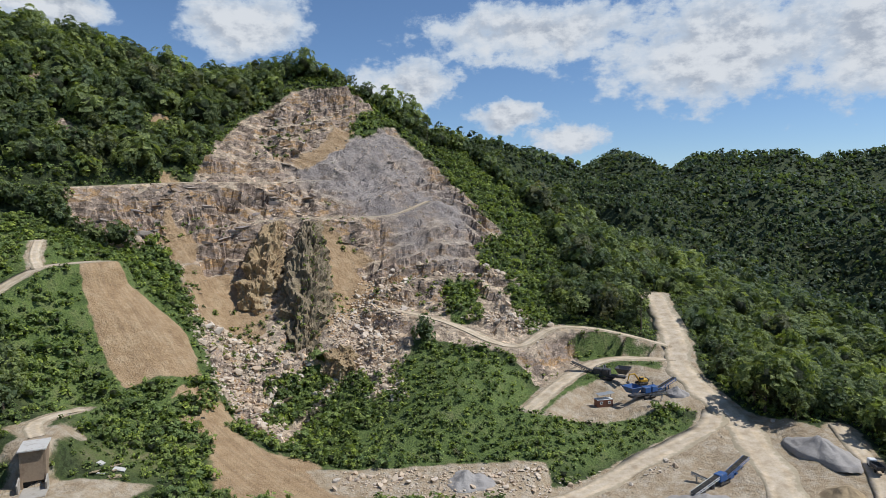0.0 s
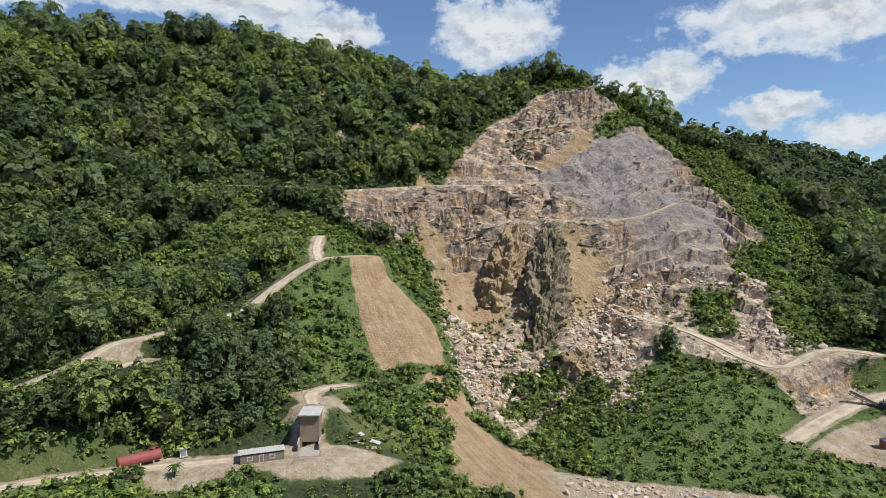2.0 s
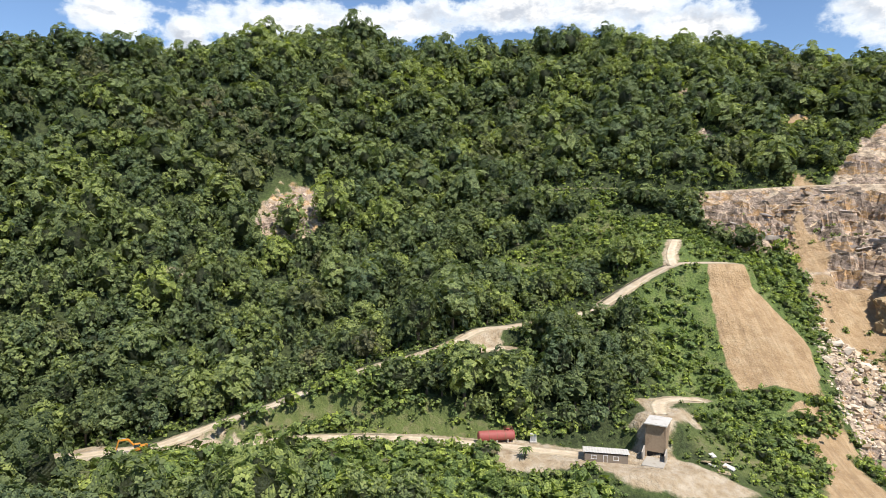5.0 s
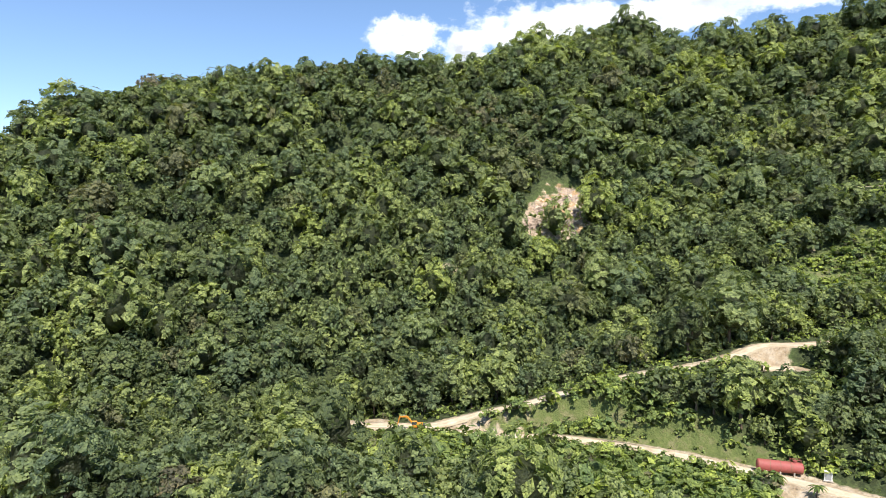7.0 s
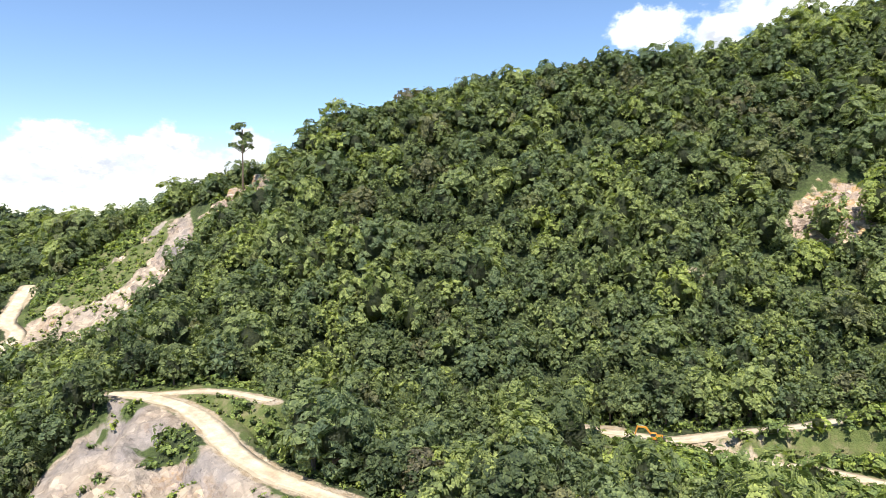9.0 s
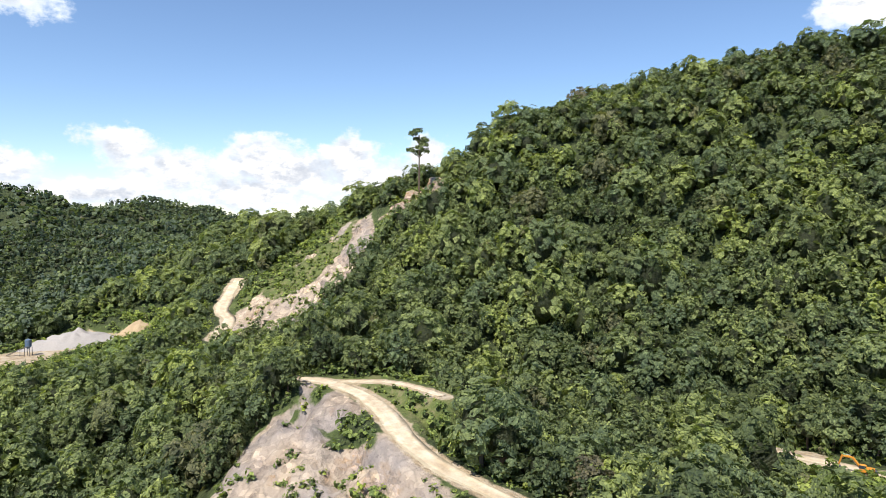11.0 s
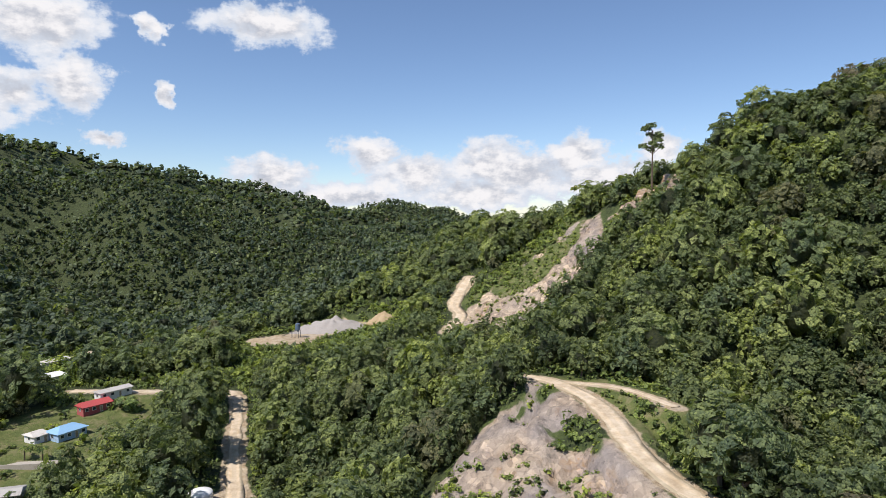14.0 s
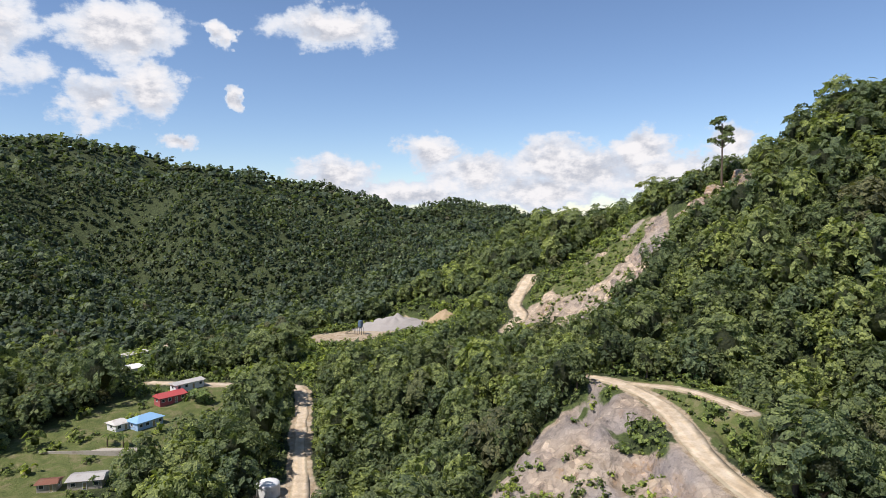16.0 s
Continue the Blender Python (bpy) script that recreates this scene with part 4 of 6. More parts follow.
    me = joined(far, rng.integers(0, len(far), n), np.stack([x, y, z - 1.0], 1), rad, rad * rng.uniform(0.7, 1.1, n), rng.uniform(0, 6.28, n), rng.random(n), "ridge_forest", LEAF_HAZED)
    tagged(new("ridge_forest", me), "far wooded ridges, green dulled by painted haze", "forest", kind="stuff")


def trunk_mesh(seed):
    """A tapered trunk with limbs, for a crown of unit radius at 0.55."""
    g = random.Random(seed)
    bm = bmesh.new()

    def limb(a, b, r0, r1):
        a, b = Vector(a), Vector(b)
        q = (b - a).to_track_quat("Z", "Y").to_matrix().to_4x4()
        bmesh.ops.create_cone(bm, cap_ends=False, segments=6, radius1=r0, radius2=r1, depth=(b - a).length, matrix=Matrix.Translation((a + b) / 2) @ q)
    limb((0, 0, -0.3), (0.03, 0.02, 0.8), 0.075, 0.05)
    for k in range(4):
        a = k * 1.6 + g.uniform(-0.4, 0.4)
        limb((0.02, 0.01, 0.5 + 0.1 * k), (0.45 * math.cos(a), 0.45 * math.sin(a), 1.0 + 0.08 * k), 0.04, 0.015)
    me = bpy.data.meshes.new("trunk")
    bm.to_mesh(me)
    bm.free()
    me.materials.append(BARK)
    return me


def plant_shrubs():
    rng = np.random.default_rng(21)
    shapes = [crown_shape(60 + k, 17, 0.36, 4, 0.55, 0.6, core=1) for k in range(5)]
    x, y = scatter(rng, -330, 160, -390, 440, 2.35)
    # the steep bank between the two hill roads is thickly grown
    bx, by = scatter(rng, -196, -84, 12, 178, 1.6)
    bank = inside(bx, by, [(-188, 46), (-176, 72), (-169, 92), (-160, 119), (-153, 147), (-147, 176), (-138, 174), (-142, 147), (-149, 112), (-156, 84), (-170, 58)], 3) + inside(bx, by, CLEARED[8], 3) > 0.5
    x, y = np.concatenate([x, bx[bank]]), np.concatenate([y, by[bank]])
    keep = in_sector(x, y)
    x, y = x[keep], y[keep]
    z, m = land(x, y)
    open_, low, foot = wooded(x, y, m)
    patch = fbm(x / 18, y / 18, 3, 70)
    odds = np.where(m["green"] > 0.4, np.where(inside(x, y, GREEN, 6) > 0.5, 0.78, 0.9), 0.0)
    odds = np.maximum(odds, np.where(low > 0.4, 0.8, 0))
    odds = np.maximum(odds, np.where((foot > 0.4) & (np.hypot(x, y) > 60), 0.5, 0))
    odds = np.maximum(odds, np.where((m["road"] < 9) & (open_ < 0.5), 0.85, 0))
    odds = np.maximum(odds, np.where(m["lawn"] > 0.5, np.where((y > 0) | (x < -140), 0.75, 0.07), 0))
    odds = np.maximum(odds, np.where((m["quarry"] > 0.5) & (m["gray"] < 0.3) & (patch > 0.3), 0.35, 0))
    odds = np.maximum(odds, np.where((m["scar"] > 0.5) & (patch > -0.12), 0.5, 0))
    odds = np.maximum(odds, np.where((m["rock"] > 0.03) & (m["rock"] < 0.6) & (y > 260), 0.8, 0))
    cleared = np.max([inside(x, y, p, 4) for p in CLEARED], axis=0)
    odds = np.maximum(odds, np.where((cleared > 0.4) & (open_ < 0.5), 0.75, 0))
    odds = np.where((m["pale"] > 0.4) | (m["fan"] > 0.3) | (m["road"] < 2.2), 0, odds)
    odds = np.where((m["tan"] > 0.5) & (patch < 0.3), 0, odds)
    keep = rng.random(len(x)) < odds
    x, y, z = x[keep], y[keep], z[keep]
    n = len(x)
    rad = rng.uniform(1.3, 3.0, n) * np.where(((m["quarry"][keep] > 0.5) & (m["green"][keep] < 0.4)) | (m["scar"][keep] > 0.4), 0.6, 1.0) * (1 + 0.5 * (rng.random(n) > 0.93)) * np.where(inside(x, y, GREEN, 8) > 0.5, 0.62, 1.0) * np.clip(m["road"][keep] / 7, np.where(inside(x, y, CLEARED[9], 6) > 0.4, 0.85, 0.45), 1) * np.where(np.maximum.reduce([inside(x, y, CLEARED[5], 6), inside(x, y, CLEARED[0], 6), inside(x, y, CLEARED[-1], 6), inside(x, y, FAN, 26)]) > 0.35, 0.5, 1.0) * np.where(np.maximum(inside(x, y, CLEARED[8], 6), inside(x, y, CLEARED[9], 6)) > 0.4, 1.45, 1.0)
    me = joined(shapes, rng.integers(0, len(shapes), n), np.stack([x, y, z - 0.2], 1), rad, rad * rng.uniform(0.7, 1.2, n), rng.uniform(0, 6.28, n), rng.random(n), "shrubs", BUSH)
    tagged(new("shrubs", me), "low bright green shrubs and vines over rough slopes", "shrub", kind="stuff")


plant_forest()
plant_shrubs()

# ---- rock and rubble ----


def part(name, bm, mat, parent=None, label="", smooth=False):
    """Links a bmesh as one mesh object under a thing or a part."""
    me = bpy.data.meshes.new(name)
    bm.to_mesh(me)
    bm.free()
    me.materials.append(mat)
    if smooth:
        me.polygons.foreach_set("use_smooth", [True] * len(me.polygons))
    ob = new(name, me)
    if parent is not None:
        ob.parent = parent
    return tagged(ob, label)


def ground(x, y):
    return float(land([x], [y])[0][0])


def box(bm, at, size, rz=0.0, ry=0.0, rx=0.0, bevel=0.04):
    m = Matrix.Translation(at) @ Euler((radians(rx), radians(ry), radians(rz))).to_matrix().to_4x4() @ Matrix.Diagonal((*size, 1))
    made = bmesh.ops.create_cube(bm, size=1, matrix=m)["verts"]
    if bevel:
        edges = list({e for v in made for e in v.link_edges})
        bmesh.ops.bevel(bm, geom=edges, offset=bevel, segments=1, affect="EDGES")


def rod(bm, a, b, r, r2=None, seg=8, caps=True):
    a, b = Vector(a), Vector(b)
    q = (b - a).to_track_quat("Z", "Y").to_matrix().to_4x4()
    bmesh.ops.create_cone(bm, cap_ends=caps, segments=seg, radius1=r, radius2=r if r2 is None else r2, depth=(b - a).length, matrix=Matrix.Translation((a + b) / 2) @ q)


def thing(name, label, category, at, turn=0.0, group=""):
    e = new(name)
    e.matrix_basis = pose(*at, 0, 0, turn)
    return tagged(e, label, category, group)


def stone_shape(seed, corners=13):
    """An angular broken stone."""
    g = random.Random(seed)
    bm = bmesh.new()
    sx, sy, sz = g.uniform(0.85, 1.3), g.uniform(0.7, 1.0), g.uniform(0.55, 0.85)
    for k in range(corners):
        d = Vector((g.gauss(0, 1), g.gauss(0, 1), g.gauss(0, 1))).normalized()
        d /= max(abs(d.x), abs(d.y), abs(d.z)) ** 0.6
        bm.verts.new((d.x * sx * 0.92, d.y * sy * 0.92, d.z * sz * 0.92))
    bmesh.ops.convex_hull(bm, input=bm.verts[:])
    bmesh.ops.delete(bm, geom=[v for v in bm.verts if not v.link_faces], context="VERTS")
    bmesh.ops.triangulate(bm, faces=bm.faces[:])
    bm.verts.index_update()
    return bm


RUBBLE = [[(-106, 258), (-94, 240), (-72, 243), (-62, 238), (-49, 238), (-57, 217), (-50, 187), (-63, 197), (-75, 202), (-87, 218), (-101, 242)], [(-37, 291), (-12, 293), (-18, 258), (-20, 238), (-12, 213), (-26, 219), (-42, 240), (-47, 256)], [(-48, 212), (-36, 233), (-41, 237), (-52, 214)], [(-30, 168), (28, 176), (32, 158), (-28, 157)], [(-14, 300), (36, 302), (34, 294), (-10, 294)], [(0, 272), (30, 280), (48, 264), (30, 258)], [(30, 172), (70, 190), (66, 178), (40, 166)], [(118, 172), (130, 170), (126, 158), (116, 160)]]


def strew_stones():
    rng = np.random.default_rng(31)
    shapes = []
    for k in range(8):
        bm = stone_shape(k)
        v = np.array([p.co[:] for p in bm.verts])
        f = np.array([[p.index for p in t.verts] for t in bm.faces])
        shapes.append((v, f))
        bm.free()
    x, y = scatter(rng, -180, 135, 150, 420, 1.1)
    z, m = land(x, y)
    bed = np.max([inside(x, y, p, 9) for p in RUBBLE], axis=0) * (1 - inside(x, y, FAN, 5))
    odds = np.where(bed > 0.4, 0.8 * bed, np.where((m["quarry"] > 0.6) & (m["green"] < 0.3), 0.12 - 0.1 * m["tan"], 0.0))
    odds = np.where((m["quarry"] > 0.6) & (m["gray"] > 0.5) & (bed < 0.4), 0.14, odds)
    odds = np.where((m["pale"] > 0.6) & (bed < 0.4) & (y < 205) & (x > -20), 0.10, odds)
    odds = np.where(m["road"] < 1.0, 0, odds)
    keep = rng.random(len(x)) < odds
    x, y, z, bed = x[keep], y[keep], z[keep], bed[keep]
    n = len(x)
    size = np.minimum(0.34 * rng.pareto(2.1, n) + 0.45, 1.9) * np.where(y < 190, 0.6, 1.0) * np.where(bed > 0.4, 1.0, 0.45)
    turn = rng.uniform(0, 6.28, n)
    big = np.argsort(-size)[:280]
    meshes = []
    for v, f in shapes:
        me = mesh_from("boulder", v, f)
        me.materials.append(STONE)
        meshes.append(me)
    for i in big:
        o = new("boulder", meshes[rng.integers(0, len(meshes))])
        o.matrix_basis = Matrix.Translation((x[i], y[i], z[i] + size[i] * 0.25)) @ Euler((rng.uniform(-0.5, 0.5), rng.uniform(-0.5, 0.5), turn[i])).to_matrix().to_4x4() @ Matrix.Diagonal((size[i], size[i], size[i], 1))
        tagged(o, "angular tan and gray boulder lying in the quarry rubble", "boulder", "boulders in the rubble")
    mask = np.ones(n, bool)
    mask[big] = False
    which = rng.integers(0, len(shapes), n)
    vs, fs, base = [], [], 0
    for k, (v, f) in enumerate(shapes):
        idx = np.where((which == k) & mask)[0]
        c, s, r = np.cos(turn[idx])[:, None], np.sin(turn[idx])[:, None], size[idx][:, None]
        vs.append((np.stack([(v[:, 0] * c - v[:, 1] * s) * r, (v[:, 0] * s + v[:, 1] * c) * r, v[:, 2] * r], 2) + np.stack([x[idx], y[idx], z[idx] + 0.2 * size[idx]], 1)[:, None, :]).reshape(-1, 3))
        fs.append((f[None] + (np.arange(len(idx)) * len(v))[:, None, None]).reshape(-1, 3) + base)
        base += len(idx) * len(v)
    me = mesh_from("rubble", np.vstack(vs), np.vstack(fs))
    me.materials.append(STONE)
    tagged(new("rubble", me), "loose broken quarry stone in tan and gray", "rubble", kind="stuff")


def ledge_rocks():
    """Slabs that stand out of the stepped wall along its contours."""
    rng = np.random.default_rng(41)
    forms = []
    for k in range(8):
        bm = stone_shape(100 + k, 11)
        forms.append((np.array([p.co[:] for p in bm.verts]), np.array([[p.index for p in t.verts] for t in bm.faces])))
        bm.free()
    x, y = scatter(rng, -170, 30, 258, 420, 2.9)
    z, m = land(x, y)
    zx, zy = land(x + 1.5, y)[0] - land(x - 1.5, y)[0], land(x, y + 1.5)[0] - land(x, y - 1.5)[0]
    steep = np.hypot(zx, zy) / 3
    band = fbm(x / 26, y / 26, 2, 44)
    keep = (m["quarry"] > 0.7) & (m["green"] < 0.3) & (m["tan"] < 0.5) & (m["road"] > 3) & (steep > 0.6) & (band > 0.0) & (rng.random(len(x)) < 0.75 - 0.75 * m["gray"])
    x, y, z, zx, zy = x[keep], y[keep], z[keep], zx[keep], zy[keep]
    turn = np.arctan2(zx, -zy) + rng.uniform(-0.35, 0.35, len(x))
    vs, fs, base = [], [], 0
    for i in range(len(x)):
        k = rng.uniform(0.4, 1.0)
        v0, f0 = forms[i % len(forms)]
        v = v0 * (k * rng.uniform(1.4, 4.2), k * rng.uniform(0.9, 1.7), k * rng.uniform(0.8, 2.0))
        tilt = rng.uniform(-0.25, 0.3)
        v = np.stack([v[:, 0] * math.cos(tilt) - v[:, 2] * math.sin(tilt), v[:, 1], v[:, 0] * math.sin(tilt) + v[:, 2] * math.cos(tilt)], 1)
        c, s = math.cos(turn[i]), math.sin(turn[i])
        vs.append(np.stack([v[:, 0] * c - v[:, 1] * s + x[i], v[:, 0] * s + v[:, 1] * c + y[i], v[:, 2] + z[i]], 1))
        fs.append(f0 + base)
        base += len(v)
    me = mesh_from("rock_ledges", np.vstack(vs), np.vstack(fs))
    me.materials.append(LEDGE)
    tagged(new("rock_ledges", me), "broken rock ledges jutting from the quarry wall", "rock", kind="stuff")


def rock_mass(name, label, a, b, radius, seed, detail=6, mat=None):
    """A craggy rib of rock from its foot a to its head b."""
    a, b = Vector(a), Vector(b)
    bm = bmesh.new()
    bmesh.ops.create_icosphere(bm, subdivisions=detail, radius=1)
    axis = b - a
    q = axis.to_track_quat("Z", "Y").to_matrix()
    for v in bm.verts:
        p = v.co.copy()
        k = 0.75 + 0.25 * p.z
        w = (a + b) / 2 + q @ Vector((p.x * radius * (1.05 - 0.25 * p.z), p.y * radius, p.z * axis.length * 0.54))
        d = (q @ Vector((p.x, p.y, 0.3 * p.z))).normalized()
        crag = 1 - abs(noise.fractal(w * 0.11 + Vector((seed, 0, 0)), 1.0, 2.0, 4)) * 1.6
        split = noise.cell(Vector((w.x * 0.28, w.y * 0.28, w.z * 0.10 + seed)))
        w += d * (crag - 0.6) * radius * 0.35 + d * noise.noise(w * 0.4) * 0.8 + d * (split - 0.5) * 1.1 + d * (noise.cell(w * 0.45) - 0.5) * 0.7
        w.z = min(w.z, b.z + 1.5 + 1.5 * noise.noise(w * 0.3))
        v.co = w
    ob = part(name, bm, mat or CLIFF)
    return tagged(ob, label, "rock", kind="structure")


def cliff_material(name, tones, moss):
    m, n, s = material(name)
    p = place(n)
    tall = n.vec("MULTIPLY", p, (1.0, 1.0, 0.25))
    col = n.ramp(n.noise(tall, 0.16, 8, 0.7), list(zip((0.3, 0.45, 0.58, 0.72), tones)))
    col = n.mix(n.math("MULTIPLY", n.span(n.noise(p, 0.5, 6, 0.7), 0.52, 0.66), moss), col, (0.06, 0.075, 0.03))
    n.link(col, s.inputs["Base Color"])
    bump(n, s, n.noise(tall, 0.9, 7, 0.7), 1.0, 0.8)
    return m


CLIFF = cliff_material("cliff_rock", [(0.10, 0.08, 0.055), (0.23, 0.18, 0.115), (0.32, 0.245, 0.15), (0.42, 0.35, 0.27)], 0.55)
CLIFF_TAN = cliff_material("tan_cliff_rock", [(0.14, 0.10, 0.06), (0.32, 0.22, 0.12), (0.43, 0.31, 0.17), (0.5, 0.41, 0.31)], 0.35)


def rib_shrubs():
    """Shrubs that hold on to the dark rock rib."""
    rng = np.random.default_rng(51)
    me = bpy.data.objects["rock_rib_dark"].data
    v = np.array([p.co[:] for p in me.vertices])
    v = v[(v[:, 1] < 290) & (v[:, 2] > 24) & (v[:, 0] > -60)]
    at = v[rng.integers(0, len(v), 260)]
    shapes = [crown_shape(70 + k, 16, 0.4, 3, 0.5, 0.6, core=1) for k in range(3)]
    n = len(at)
    rad = rng.uniform(0.45, 1.2, n)
    ob = new("rib_shrubs", joined(shapes, rng.integers(0, 3, n), at - (0, 0, 0.4), rad, rad, rng.uniform(0, 6.28, n), rng.random(n), "rib_shrubs", BUSH))
    tagged(ob, "dark shrubs clinging to the rock rib", "shrub", kind="stuff")


LEDGE = stone_material("ledge_stone", [(0.20, 0.155, 0.115), (0.36, 0.29, 0.23), (0.30, 0.2, 0.11), (0.45, 0.38, 0.32), (0.33, 0.28, 0.26)])
rock_mass("rock_rib_dark", "steep dark craggy rock rib overgrown with shrubs", (-56, 243, 16), (-63, 300, 69), 10.5, 3)
rock_mass("rock_rib_tan", "tan weathered rock rib in the quarry wall", (-80, 258, 34), (-78, 300, 70), 9.0, 8, mat=CLIFF_TAN)
tagged(rock_mass("rock_block", "huge fallen tan rock block in the rubble", (-46, 235, 11), (-35, 240, 22), 6.5, 14, 5, CLIFF_TAN), category="rock")
strew_stones()
ledge_rocks()
rib_shrubs()

# ---- paints ----
FROND = leaf_material("palm_leaves", (0.07, 0.11, 0.03), (0.15, 0.19, 0.05))
CONCRETE = worn("concrete", (0.46, 0.41, 0.34), 0.25, 0.3, 0.9, dirt=(0.2, 0.16, 0.11))
BRICKWALL = worn("rendered_wall", (0.36, 0.26, 0.17), 0.3, 0.3, 0.9, dirt=(0.17, 0.11, 0.07), dirt_amount=0.7)
PALE_ROOF = worn("pale_sheet_roof", (0.62, 0.58, 0.52), 0.2, 0.5, 0.6, dirt=(0.33, 0.25, 0.18), dirt_amount=0.6)
RED_TANK = worn("faded_red_paint", (0.38, 0.10, 0.085), 0.35, 0.35, 0.6, dirt=(0.22, 0.10, 0.06), dirt_amount=0.7)
WHITE = worn("white_paint", (0.78, 0.77, 0.74), 0.12, 0.4, 0.6, dirt=(0.5, 0.45, 0.38), dirt_amount=0.4)
DARK = worn("chute_shade", (0.03, 0.028, 0.025), 0.3)
ORANGE = worn("orange_paint", (0.62, 0.25, 0.03), 0.2, 0.8, 0.5, dirt=(0.3, 0.2, 0.12), dirt_amount=0.6)
YELLOW = worn("yellow_paint", (0.65, 0.38, 0.04), 0.2, 0.8, 0.5, dirt=(0.3, 0.22, 0.12), dirt_amount=0.6)
BLUE = worn("machine_blue", (0.05, 0.12, 0.30), 0.3, 0.6, 0.5, dirt=(0.28, 0.24, 0.2), dirt_amount=0.6)
STEEL = worn("dark_steel", (0.11, 0.11, 0.115), 0.4, 0.8, 0.6, 0.4, dirt=(0.25, 0.2, 0.15), dirt_amount=0.5)
LIGHT_STEEL = worn("light_steel", (0.42, 0.43, 0.43), 0.3, 0.8, 0.5, 0.3, dirt=(0.28, 0.23, 0.17), dirt_amount=0.5)
RUBBER = worn("black_rubber", (0.035, 0.033, 0.03), 0.3, 1.0, 0.8, dirt=(0.2, 0.15, 0.1), dirt_amount=0.5)
GLASS = worn("cab_glass", (0.04, 0.055, 0.06), 0.2, 0.5, 0.1, dirt_amount=0.1)
BLUE_ROOF = worn("blue_sheet_roof", (0.26, 0.45, 0.64), 0.12, 0.4, 0.5, dirt=(0.3, 0.4, 0.5), dirt_amount=0.3)
BLUE_WALL = worn("pale_blue_wall", (0.35, 0.5, 0.68), 0.12, 0.4, 0.8)
RED_ROOF = worn("red_sheet_roof", (0.5, 0.09, 0.085), 0.2, 0.4, 0.5, dirt=(0.35, 0.14, 0.12), dirt_amount=0.4)
RED_WALL = worn("red_wall", (0.42, 0.10, 0.10), 0.2, 0.4)
GRAY_ROOF = worn("gray_sheet_roof", (0.5, 0.47, 0.43), 0.2, 0.4, 0.6, dirt=(0.3, 0.24, 0.2), dirt_amount=0.5)
RUSTY = worn("rust_brown_sheet", (0.27, 0.12, 0.075), 0.35, 0.5, 0.7)
TIMBER = worn("weathered_timber", (0.42, 0.33, 0.2), 0.35, 1.0)
GRAVEL = worn("gray_gravel", (0.42, 0.38, 0.34), 0.35, 0.25, 0.95, dirt=(0.3, 0.27, 0.24), dirt_amount=0.6, relief=0.3)
TAN_HEAP = worn("tan_gravel", (0.46, 0.34, 0.2), 0.3, 0.25, 0.95, dirt=(0.34, 0.24, 0.13), dirt_amount=0.6, relief=0.3)

# ---- things of the works yard by the hill road ----


def corrugated(bm, length, width, z0, z1, overhang=0.4, pitch=0.35, thick=0.06):
    """A sheet roof with ribs, falling from z1 at -y to z0 at +y."""
    n = max(4, int((length + 2 * overhang) / pitch))
    top = []
    for i in range(n + 1):
        x = -length / 2 - overhang + (length + 2 * overhang) * i / n
        dz = 0.05 * (i % 2)
        top.append([bm.verts.new((x, -width / 2 - overhang, z1 + dz)), bm.verts.new((x, width / 2 + overhang, z0 + dz)),
                    bm.verts.new((x, -width / 2 - overhang, z1 + dz - thick)), bm.verts.new((x, width / 2 + overhang, z0 + dz - thick))])
    for a, b in zip(top[:-1], top[1:]):
        bm.faces.new((a[0], b[0], b[1], a[1]))
        bm.faces.new((a[3], b[3], b[2], a[2]))
        bm.faces.new((a[0], a[2], b[2], b[0]))
        bm.faces.new((a[1], b[1], b[3], a[3]))


def opening(parent, at, w, h, turn=0.0, name="window"):
    """A framed window or door set into a wall that faces -y."""
    bm = bmesh.new()
    for dx, dz, sx, sz in ((0, h / 2, w + 0.2, 0.1), (0, -h / 2, w + 0.2, 0.1), (-w / 2, 0, 0.1, h), (w / 2, 0, 0.1, h)):
        box(bm, (dx, 0, dz), (sx, 0.16, sz), bevel=0.015)
    ob = part(name, bm, WHITE, parent)
    ob.matrix_basis = pose(*at, 0, 0, turn)
    bm = bmesh.new()
    box(bm, (0, 0.05, 0), (w, 0.06, h), bevel=0)
    part("pane" if name == "window" else "leaf", bm, GLASS if name == "window" else TIMBER, ob)
    return ob


def loading_tower():
    x, y = -92.6, 138.2
    t = thing("loading_tower", "tall tan concrete loading tower with a pale slab roof", "tower", (x, y, 14.2), 24)
    t.scale = (0.8, 0.8, 0.84)
    bm = bmesh.new()
    for sx in (-2.9, 2.9):
        box(bm, (sx, 3.0, 5), (0.6, 8.0, 10.4))
    box(bm, (0, -0.7, 6.0), (5.3, 0.5, 8.4))
    box(bm, (0, 6.5, 5), (5.3, 0.6, 10.4))
    part("body", bm, BRICKWALL, t)
    bm = bmesh.new()
    box(bm, (0, 2.6, 10.4), (7.0, 9.4, 0.45), bevel=0.08)
    part("roof_slab", bm, PALE_ROOF, t, "pale weathered concrete roof slab")
    # a near-black block stands in for the shade inside the chute
    bm = bmesh.new()
    box(bm, (0, 1.2, 0.9), (5.2, 3.0, 1.9), bevel=0)
    part("chute_opening", bm, DARK, t, "dark block painted as the shade inside the chute")
    for sx in (-3.4, 3.4):
        bm = bmesh.new()
        box(bm, (sx, -2.4, 1.2), (0.4, 3.6, 3.6), rx=18)
        part("wing_wall", bm, CONCRETE, t)
    bm = bmesh.new()
    box(bm, (0.6, -5.0, 0.0), (6.4, 8.0, 0.5), bevel=0.06)
    part("apron", bm, CONCRETE, t, "cracked concrete apron")


